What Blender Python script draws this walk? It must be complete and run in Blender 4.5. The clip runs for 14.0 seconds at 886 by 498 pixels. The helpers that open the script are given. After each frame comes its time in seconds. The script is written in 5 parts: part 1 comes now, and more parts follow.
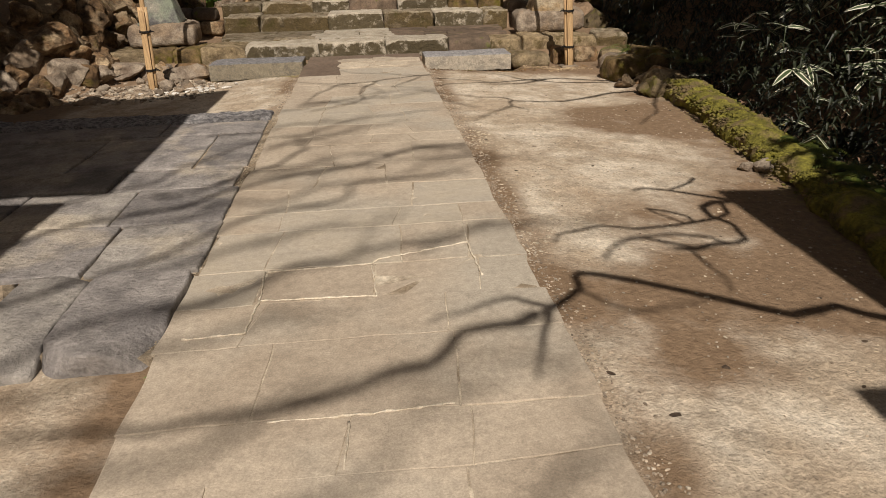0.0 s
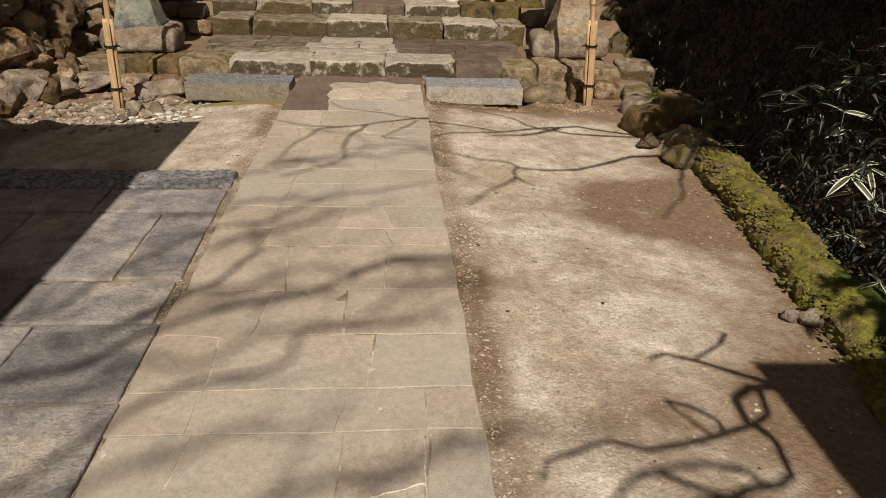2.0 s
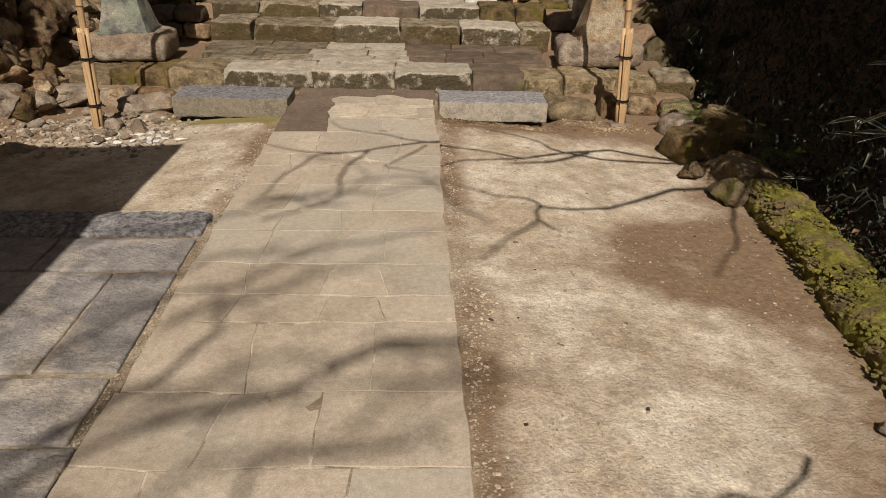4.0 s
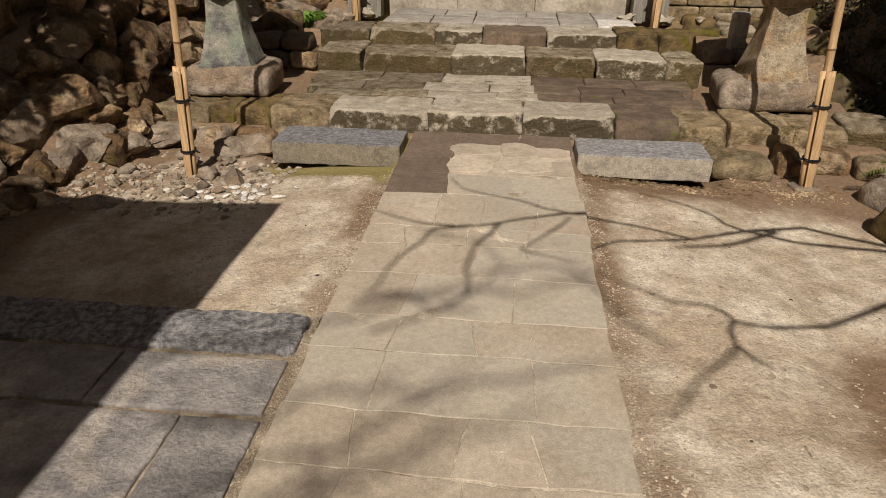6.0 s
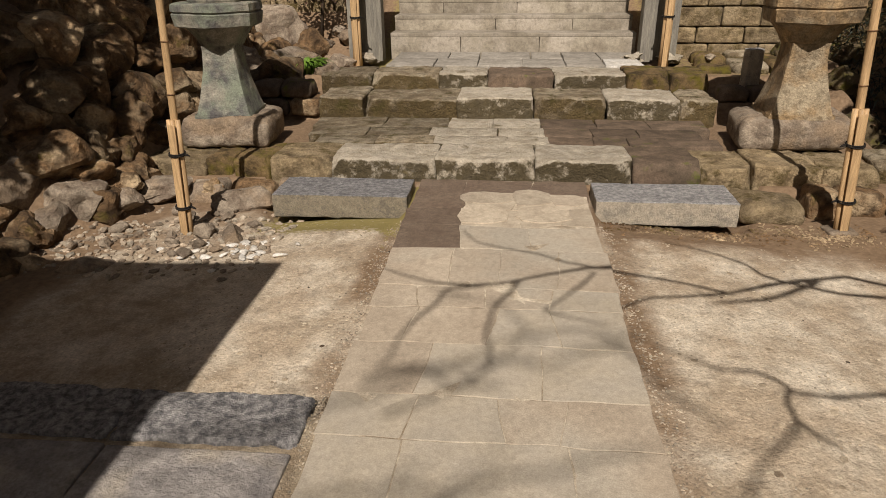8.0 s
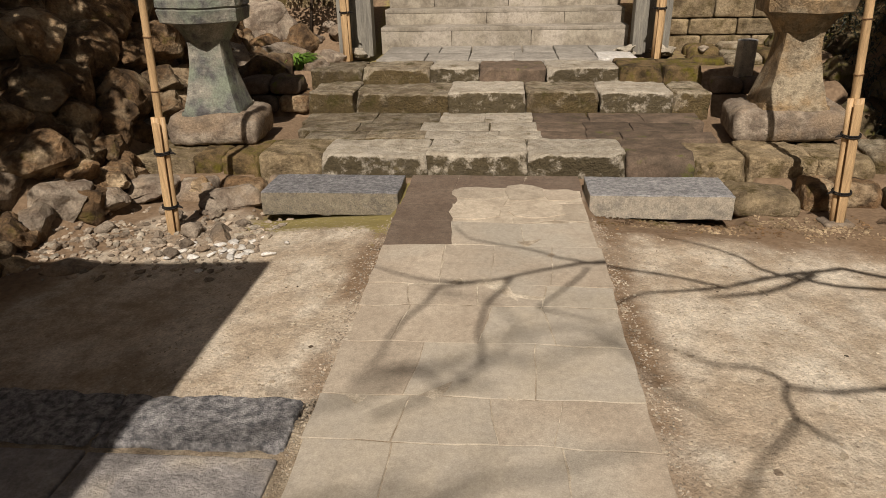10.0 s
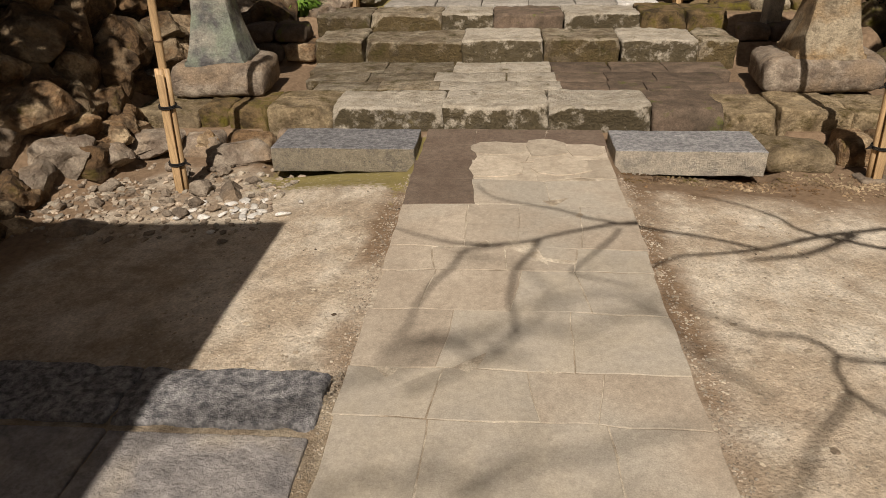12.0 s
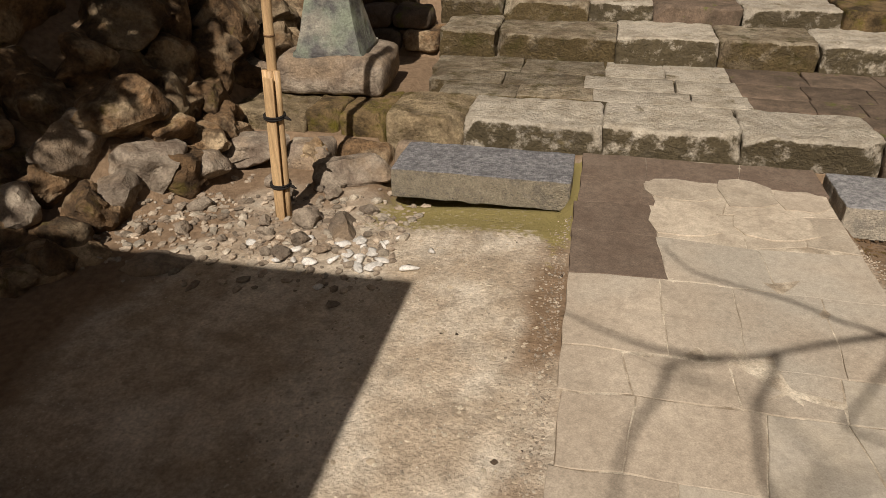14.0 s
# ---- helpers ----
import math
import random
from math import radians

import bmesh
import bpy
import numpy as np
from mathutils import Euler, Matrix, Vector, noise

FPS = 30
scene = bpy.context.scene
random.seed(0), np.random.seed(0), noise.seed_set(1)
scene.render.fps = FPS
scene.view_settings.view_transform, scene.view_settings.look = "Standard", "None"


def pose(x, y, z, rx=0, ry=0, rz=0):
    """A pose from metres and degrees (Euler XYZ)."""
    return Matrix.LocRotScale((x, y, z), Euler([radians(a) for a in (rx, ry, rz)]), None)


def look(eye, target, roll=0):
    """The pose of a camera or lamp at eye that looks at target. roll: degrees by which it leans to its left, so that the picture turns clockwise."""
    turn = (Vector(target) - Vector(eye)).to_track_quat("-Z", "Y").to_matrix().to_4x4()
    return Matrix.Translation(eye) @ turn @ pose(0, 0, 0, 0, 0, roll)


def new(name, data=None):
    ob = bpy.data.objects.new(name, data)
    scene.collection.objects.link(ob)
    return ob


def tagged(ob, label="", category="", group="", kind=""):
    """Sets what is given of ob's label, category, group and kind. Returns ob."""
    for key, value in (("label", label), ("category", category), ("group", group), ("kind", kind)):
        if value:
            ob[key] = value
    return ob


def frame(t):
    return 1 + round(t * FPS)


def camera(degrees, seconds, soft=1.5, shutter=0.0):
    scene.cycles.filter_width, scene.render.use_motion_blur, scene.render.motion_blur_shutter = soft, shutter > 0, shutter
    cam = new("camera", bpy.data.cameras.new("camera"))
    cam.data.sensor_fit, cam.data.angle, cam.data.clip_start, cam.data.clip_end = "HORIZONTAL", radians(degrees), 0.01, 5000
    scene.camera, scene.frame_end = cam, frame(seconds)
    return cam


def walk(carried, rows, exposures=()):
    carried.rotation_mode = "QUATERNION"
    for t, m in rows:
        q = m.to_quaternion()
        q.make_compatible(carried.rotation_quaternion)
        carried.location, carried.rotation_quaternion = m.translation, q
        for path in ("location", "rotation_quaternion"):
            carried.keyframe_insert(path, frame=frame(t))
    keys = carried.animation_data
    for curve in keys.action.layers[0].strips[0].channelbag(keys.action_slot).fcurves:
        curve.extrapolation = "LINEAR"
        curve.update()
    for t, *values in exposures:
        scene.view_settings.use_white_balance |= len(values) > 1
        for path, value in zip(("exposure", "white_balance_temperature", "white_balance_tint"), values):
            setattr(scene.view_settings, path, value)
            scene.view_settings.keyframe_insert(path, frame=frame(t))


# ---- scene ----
import functools

cam = camera(68.0, 14.0, soft=0.4)
PATH = [
    (0, (0.081, -7.795, 1.15), (0.261, -5.983, 0.321), -1.4),
    (0.5, (0.171, -7.592, 1.331), (0.349, -5.792, 0.476), -0.2),
    (1, (0.372, -7.324, 1.446), (0.616, -5.54, 0.575), 0.6),
    (1.5, (0.373, -7.085, 1.485), (0.6, -5.295, 0.621), 0.8),
    (2, (0.333, -6.773, 1.656), (0.49, -5.002, 0.74), 2.2),
    (2.2, (0.36, -6.693, 1.679), (0.512, -4.929, 0.748), 1.8),
    (4.3, (0.459, -5.83, 1.679), (0.521, -4.066, 0.739), 2.0),
    (4.5, (0.396, -5.724, 1.691), (0.421, -3.966, 0.737), 1.9),
    (5, (0.335, -5.477, 1.671), (0.349, -3.703, 0.747), 1.3),
    (5.5, (0.282, -5.081, 1.668), (0.187, -3.309, 0.746), 0.9),
    (6, (0.14, -4.904, 1.699), (-0.033, -3.136, 0.782), 0.7),
    (6.5, (0.058, -4.731, 1.665), (-0.028, -2.91, 0.843), 1.5),
    (7, (0.042, -4.618, 1.693), (-0.094, -2.795, 0.881), 0.4),
    (7.5, (0.05, -4.587, 1.685), (-0.116, -2.764, 0.878), -0.5),
    (8, (0.041, -4.576, 1.675), (-0.145, -2.759, 0.861), -0.7),
    (10.5, (0.077, -4.488, 1.648), (-0.092, -2.678, 0.815), -1.4),
    (11, (0.094, -4.466, 1.643), (-0.088, -2.666, 0.79), -2.0),
    (11.5, (0.078, -4.43, 1.602), (-0.114, -2.65, 0.711), -2.5),
    (12, (-0.089, -4.341, 1.635), (-0.258, -2.595, 0.673), -1.4),
    (12.5, (-0.2, -4.189, 1.636), (-0.307, -2.44, 0.672), 0.6),
    (13, (-0.278, -3.881, 1.63), (-0.421, -2.139, 0.658), 0.3),
    (13.5, (-0.446, -3.674, 1.618), (-0.688, -1.959, 0.619), -0.9),
    (14, (-0.661, -3.353, 1.593), (-1.043, -1.68, 0.566), -0.5),
]
walk(cam, [(t, look(eye, target, roll)) for t, eye, target, roll in PATH])

# ---- world and light ----
SUN_DIR = Vector((0.0, 1.0, -1.07)).normalized()
world = bpy.data.worlds.new("sky")
world.use_nodes = True
scene.world = world
wn = world.node_tree
sky = wn.nodes.new("ShaderNodeTexSky")
sky.sky_type = "NISHITA"
sky.sun_disc = False
sky.dust_density = 5.0
sky.ozone_density = 0.2
sky.sun_elevation = math.asin(-SUN_DIR.z)
sky.sun_rotation = math.atan2(-SUN_DIR.x, -SUN_DIR.y)
wn.nodes["Background"].inputs["Strength"].default_value = 0.025
wn.links.new(sky.outputs["Color"], wn.nodes["Background"].inputs["Color"])
sun = new("sun", bpy.data.lights.new("sun", "SUN"))
sun.data.energy, sun.data.angle, sun.data.color = 5.0, radians(0.53), (1.0, 0.897, 0.806)
sun.matrix_world = look((0, -8, 12), Vector((0, -8, 12)) + SUN_DIR)
scene.view_settings.exposure = 0.04

# ---- materials ----


@functools.lru_cache(None)
def surface(name, a, b, c=None, rough=0.9, scale=3.0, fine=60.0, bump=0.4, dist=0.01, vary=0.12, speck=0.0,
            speck_col=(0.75, 0.73, 0.68), moss=0.0, moss_col=(0.10, 0.11, 0.02), island=False, stretch=(1, 1, 1), top_moss=False, face=None, grit=1.0, blot=0.35, pits=0.25, face_n=1.9):
    """A rough natural surface: two tones in large patches, fine grain, specks, moss stains and relief. Linear colours."""
    m = bpy.data.materials.new(name)
    m.use_nodes = True
    nt = m.node_tree
    n, l = nt.nodes, nt.links
    bs = n["Principled BSDF"]
    bs.inputs["Roughness"].default_value = rough
    bs.inputs["Specular IOR Level"].default_value = 0.25
    geo = n.new("ShaderNodeNewGeometry")
    info = n.new("ShaderNodeObjectInfo")
    rnd = geo.outputs["Random Per Island"] if island else info.outputs["Random"]
    co = n.new("ShaderNodeMapping")
    co.inputs["Scale"].default_value = stretch
    l.new(geo.outputs["Position"], co.inputs["Vector"])

    def noisy(s, detail=6.0, rgh=0.6):
        t = n.new("ShaderNodeTexNoise")
        t.inputs["Scale"].default_value = s
        t.inputs["Detail"].default_value = detail
        t.inputs["Roughness"].default_value = rgh
        l.new(co.outputs["Vector"], t.inputs["Vector"])
        return t.outputs["Fac"]

    def ramp(src, lo, hi):
        r = n.new("ShaderNodeMapRange")
        r.inputs["From Min"].default_value, r.inputs["From Max"].default_value = lo, hi
        l.new(src, r.inputs["Value"])
        return r.outputs["Result"]

    def mix(fac, x, y, mode="MIX"):
        k = n.new("ShaderNodeMix")
        k.data_type, k.blend_type = "RGBA", mode
        for sock, v in ((k.inputs[0], fac), (k.inputs[6], x), (k.inputs[7], y)):
            if isinstance(v, bpy.types.NodeSocket):
                l.new(v, sock)
            else:
                sock.default_value = v if isinstance(v, float) else (*v, 1)
        return k.outputs[2]

    col = mix(ramp(noisy(scale), 0.38, 0.62), a, b)
    if c:
        col = mix(ramp(noisy(scale * 0.37, 4.0), 0.5, 0.62), col, c)
    # Steep sides take the face colour; noise makes its edge ragged.
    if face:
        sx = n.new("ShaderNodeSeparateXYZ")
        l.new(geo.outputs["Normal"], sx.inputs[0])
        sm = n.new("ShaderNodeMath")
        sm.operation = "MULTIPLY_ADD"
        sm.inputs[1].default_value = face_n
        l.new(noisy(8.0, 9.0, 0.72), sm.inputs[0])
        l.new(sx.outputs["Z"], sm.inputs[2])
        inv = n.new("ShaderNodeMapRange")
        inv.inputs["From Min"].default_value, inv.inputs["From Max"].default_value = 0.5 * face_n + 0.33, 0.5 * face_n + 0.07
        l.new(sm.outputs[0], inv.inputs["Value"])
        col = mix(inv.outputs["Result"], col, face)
    grain = noisy(fine, 4.0, 0.7)
    g = ramp(grain, 0.2, 0.8)
    gm = n.new("ShaderNodeMapRange")
    gm.inputs["To Min"].default_value, gm.inputs["To Max"].default_value = 1 - 0.45 * grit, 1 + 0.4 * grit
    l.new(g, gm.inputs["Value"])
    gray = n.new("ShaderNodeCombineColor")
    for i in range(3):
        l.new(gm.outputs["Result"], gray.inputs[i])
    col = mix(1.0, col, gray.outputs["Color"], "MULTIPLY")
    mid = n.new("ShaderNodeMapRange")
    mid.inputs["To Min"].default_value, mid.inputs["To Max"].default_value = 1 - 0.2 * grit, 1 + 0.2 * grit
    l.new(ramp(noisy(fine * 0.22, 5.0, 0.65), 0.3, 0.7), mid.inputs["Value"])
    gray2 = n.new("ShaderNodeCombineColor")
    for i in range(3):
        l.new(mid.outputs["Result"], gray2.inputs[i])
    col = mix(1.0, col, gray2.outputs["Color"], "MULTIPLY")
    for amount, s_, lo, hi in ((blot, fine * 0.10, 0.52, 0.60), (pits, fine * 0.55, 0.60, 0.66)):
        if amount:
            bm_ = n.new("ShaderNodeMath")
            bm_.operation = "MULTIPLY"
            bm_.inputs[1].default_value = amount
            l.new(ramp(noisy(s_, 7.0, 0.75), lo, hi), bm_.inputs[0])
            col = mix(bm_.outputs[0], col, tuple(v * 0.42 for v in b))
    hv = n.new("ShaderNodeHueSaturation")
    vr = n.new("ShaderNodeMapRange")
    vr.inputs["To Min"].default_value, vr.inputs["To Max"].default_value = 1 - vary, 1 + vary
    l.new(rnd, vr.inputs["Value"])
    l.new(vr.outputs["Result"], hv.inputs["Value"])
    l.new(col, hv.inputs["Color"])
    col = hv.outputs["Color"]
    if speck:
        vo = n.new("ShaderNodeTexVoronoi")
        vo.inputs["Scale"].default_value = 38
        l.new(co.outputs["Vector"], vo.inputs["Vector"])
        lt = n.new("ShaderNodeMath")
        lt.operation = "LESS_THAN"
        lt.inputs[1].default_value = speck
        l.new(vo.outputs["Distance"], lt.inputs[0])
        m2 = n.new("ShaderNodeMath")
        m2.operation = "MULTIPLY"
        l.new(lt.outputs[0], m2.inputs[0])
        l.new(ramp(noisy(2.3, 3.0), 0.45, 0.6), m2.inputs[1])
        col = mix(m2.outputs[0], col, speck_col)
    if moss:
        mf = ramp(noisy(5.5, 8.0, 0.7), 0.62 - moss, 0.72 - moss * 0.6)
        if top_moss:
            sx = n.new("ShaderNodeSeparateXYZ")
            l.new(geo.outputs["Normal"], sx.inputs[0])
            mm = n.new("ShaderNodeMath")
            mm.operation = "MULTIPLY"
            l.new(mf, mm.inputs[0])
            l.new(ramp(sx.outputs["Z"], 0.1, 0.7), mm.inputs[1])
            mf = mm.outputs[0]
        col = mix(mf, col, moss_col)
    l.new(col, bs.inputs["Base Color"])
    bp = n.new("ShaderNodeBump")
    bp.inputs["Strength"].default_value, bp.inputs["Distance"].default_value = bump, dist
    ad = n.new("ShaderNodeMath")
    ad.operation = "MULTIPLY_ADD"
    ad.inputs[1].default_value = 0.5
    l.new(grain, ad.inputs[0])
    l.new(noisy(scale * 4, 8.0, 0.65), ad.inputs[2])
    l.new(ad.outputs[0], bp.inputs["Height"])
    l.new(bp.outputs["Normal"], bs.inputs["Normal"])
    return m


M_PATH = surface("path_sandstone", (0.425, 0.362, 0.278), (0.345, 0.287, 0.216), (0.38, 0.34, 0.272), scale=1.9, fine=150, bump=0.6, dist=0.005, vary=0.07, grit=0.75, blot=0.14, pits=0.22)
M_PATH_GRAY = surface("path_grey_slab", (0.375, 0.335, 0.27), (0.40, 0.35, 0.27), scale=3.5, fine=150, bump=0.5, dist=0.005, vary=0.04, grit=0.6, blot=0.12, pits=0.22)
M_PATH_PALE = surface("path_pale_slab", (0.47, 0.405, 0.31), (0.385, 0.325, 0.245), scale=5, fine=110, bump=0.7, dist=0.008, grit=0.8, blot=0.2)
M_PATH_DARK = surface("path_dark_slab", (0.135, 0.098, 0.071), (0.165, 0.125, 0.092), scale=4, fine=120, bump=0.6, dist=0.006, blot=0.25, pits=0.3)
M_GREY = surface("grey_slab", (0.315, 0.292, 0.268), (0.18, 0.168, 0.16), (0.42, 0.37, 0.295), scale=3.6, fine=60, bump=1.0, dist=0.02, vary=0.14, grit=0.8, blot=0.35, pits=0.3)
M_GREY_TAN = surface("tan_grey_slab", (0.36, 0.335, 0.295), (0.21, 0.195, 0.18), (0.43, 0.38, 0.30), scale=3.6, fine=60, bump=1.0, dist=0.02, vary=0.14, grit=0.8, blot=0.35, pits=0.3)
M_BLUE = surface("dark_pitted_stone", (0.42, 0.405, 0.39), (0.14, 0.138, 0.142), scale=32, fine=110, bump=1.0, dist=0.02, blot=0.4, pits=0.4)
M_BED = surface("path_mortar", (0.60, 0.53, 0.41), (0.36, 0.30, 0.22), (0.24, 0.19, 0.13), scale=9, fine=140, bump=0.5, dist=0.005, vary=0.0)
M_SANDY = surface("sandy_joint_fill", (0.42, 0.35, 0.25), (0.27, 0.21, 0.14), (0.17, 0.125, 0.08), scale=9, fine=120, bump=1.0, dist=0.012, vary=0.0)
M_GAP = surface("sandy_crumb", (0.44, 0.37, 0.27), (0.30, 0.24, 0.165), scale=9, fine=80, bump=0.4, dist=0.004, vary=0.2, island=True)
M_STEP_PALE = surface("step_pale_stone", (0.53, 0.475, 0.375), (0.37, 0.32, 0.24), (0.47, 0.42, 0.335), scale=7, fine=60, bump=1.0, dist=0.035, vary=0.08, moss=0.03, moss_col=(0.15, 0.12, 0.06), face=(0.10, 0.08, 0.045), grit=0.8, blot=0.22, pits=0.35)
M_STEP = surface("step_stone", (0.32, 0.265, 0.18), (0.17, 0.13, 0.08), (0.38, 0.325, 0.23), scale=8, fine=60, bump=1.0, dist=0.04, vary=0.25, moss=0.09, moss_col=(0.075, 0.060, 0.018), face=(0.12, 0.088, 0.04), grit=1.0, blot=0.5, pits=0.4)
M_STEP_DARK = surface("step_dark_stone", (0.165, 0.12, 0.084), (0.10, 0.075, 0.052), scale=6, fine=80, bump=1.0, dist=0.014, vary=0.25, moss=0.03, blot=0.25)
M_MOSSY = surface("mossy_stone", (0.19, 0.13, 0.062), (0.075, 0.052, 0.024), scale=6, fine=60, bump=1.0, dist=0.025, vary=0.2, moss=0.13, moss_col=(0.115, 0.095, 0.014), grit=0.9, blot=0.5)
M_BLOCK = surface("grey_granite_block", (0.47, 0.455, 0.44), (0.25, 0.25, 0.25), scale=30, fine=90, bump=1.0, dist=0.022, vary=0.04, grit=1.0, face=(0.52, 0.46, 0.36), blot=0.35, pits=0.6, face_n=0.25)
# M_BLOCK in darker colours with stronger blotches and relief, for the left block.
M_BLOCK_DARK = surface("dark_granite_block", (0.36, 0.35, 0.345), (0.19, 0.19, 0.195), scale=30, fine=90, bump=1.0, dist=0.026, vary=0.04, grit=1.0, face=(0.34, 0.295, 0.215), blot=0.4, pits=0.7, face_n=0.25)
M_LANDING = surface("landing_slab", (0.33, 0.305, 0.26), (0.24, 0.22, 0.185), scale=5, fine=120, bump=0.4, dist=0.004, vary=0.12, grit=0.8)
M_GRANITE = surface("stair_granite", (0.33, 0.295, 0.23), (0.22, 0.19, 0.145), (0.37, 0.33, 0.27), scale=5, fine=140, bump=0.6, dist=0.006, vary=0.14, grit=0.8)
M_ROCK = surface("brown_rock", (0.25, 0.155, 0.078), (0.075, 0.048, 0.026), (0.38, 0.29, 0.18), scale=7, fine=50, bump=1.0, dist=0.035, vary=0.45, moss=0.05, moss_col=(0.10, 0.075, 0.018), grit=1.0, blot=0.5, pits=0.4)
M_ROCK_GREY = surface("grey_rock", (0.34, 0.285, 0.215), (0.17, 0.13, 0.095), (0.26, 0.195, 0.13), scale=7, fine=60, bump=1.0, dist=0.02, vary=0.25, grit=1.0, blot=0.4, pits=0.4)
M_ROCK_MOSS = surface("moss_rock", (0.12, 0.09, 0.05), (0.065, 0.05, 0.028), scale=6, fine=60, bump=1.0, dist=0.015, vary=0.25, moss=0.13, moss_col=(0.095, 0.088, 0.014), grit=0.8)
M_LANT_L = surface("greenish_lantern_stone", (0.21, 0.235, 0.175), (0.13, 0.125, 0.12), (0.30, 0.28, 0.225), scale=6, fine=60, bump=1.0, dist=0.018, vary=0.05, grit=0.9, blot=0.4)
M_LANT_R = surface("brown_lantern_stone", (0.34, 0.24, 0.13), (0.19, 0.14, 0.085), (0.36, 0.30, 0.205), scale=8, fine=60, bump=1.0, dist=0.022, vary=0.05, grit=1.0, blot=0.5, pits=0.4)
M_WALL = surface("tan_wall_block", (0.36, 0.28, 0.165), (0.17, 0.125, 0.07), (0.30, 0.235, 0.145), scale=7, fine=60, bump=1.0, dist=0.03, vary=0.22, moss=0.10, moss_col=(0.085, 0.062, 0.018), grit=1.0, blot=0.5, pits=0.4)
M_POST = surface("weathered_grey_post", (0.24, 0.225, 0.185), (0.18, 0.17, 0.145), scale=5, fine=60, bump=0.4, dist=0.004, stretch=(6, 6, 0.6))
M_BAMBOO = surface("dry_bamboo", (0.52, 0.36, 0.19), (0.44, 0.29, 0.15), scale=8, fine=60, rough=0.5, bump=0.2, dist=0.002, stretch=(8, 8, 0.5))
M_BAMBOO_NODE = surface("bamboo_node", (0.24, 0.14, 0.07), (0.17, 0.10, 0.05), scale=20, fine=60, rough=0.6, bump=0.2, dist=0.002)
M_ROPE = surface("black_hemp_cord", (0.012, 0.010, 0.009), (0.02, 0.017, 0.014), scale=40, fine=200, bump=0.6, dist=0.002)
M_BARK = surface("tree_bark", (0.10, 0.07, 0.045), (0.055, 0.04, 0.028), scale=8, fine=50, bump=1.0, dist=0.015)
M_TIMBER = surface("old_timber", (0.10, 0.07, 0.045), (0.06, 0.04, 0.028), scale=3, fine=50, bump=0.4, dist=0.004)
M_PEBBLE = surface("pale_pebble", (0.42, 0.37, 0.29), (0.26, 0.22, 0.165), scale=9, fine=80, bump=0.5, dist=0.006, vary=0.35, island=True)
M_FLAKE = surface("pale_flake", (0.50, 0.44, 0.33), (0.37, 0.30, 0.21), scale=9, fine=80, bump=0.5, dist=0.006, vary=0.2, island=True)
M_PEBBLE_BROWN = surface("brown_pebble", (0.38, 0.315, 0.235), (0.23, 0.18, 0.13), scale=9, fine=80, bump=0.5, dist=0.006, vary=0.45, island=True)
M_MORTAR = surface("pale_mortar", (0.66, 0.60, 0.48), (0.50, 0.43, 0.32), scale=20, fine=150, bump=0.6, dist=0.004)
M_WHITE = surface("white_stone_chip", (0.62, 0.60, 0.55), (0.50, 0.47, 0.41), scale=9, fine=80, bump=0.5, dist=0.006, vary=0.15)
M_MOSS = surface("green_moss", (0.27, 0.245, 0.042), (0.12, 0.11, 0.022), (0.19, 0.14, 0.07), scale=13, fine=45, bump=1.0, dist=0.03, vary=0.15, island=True, blot=0.4)


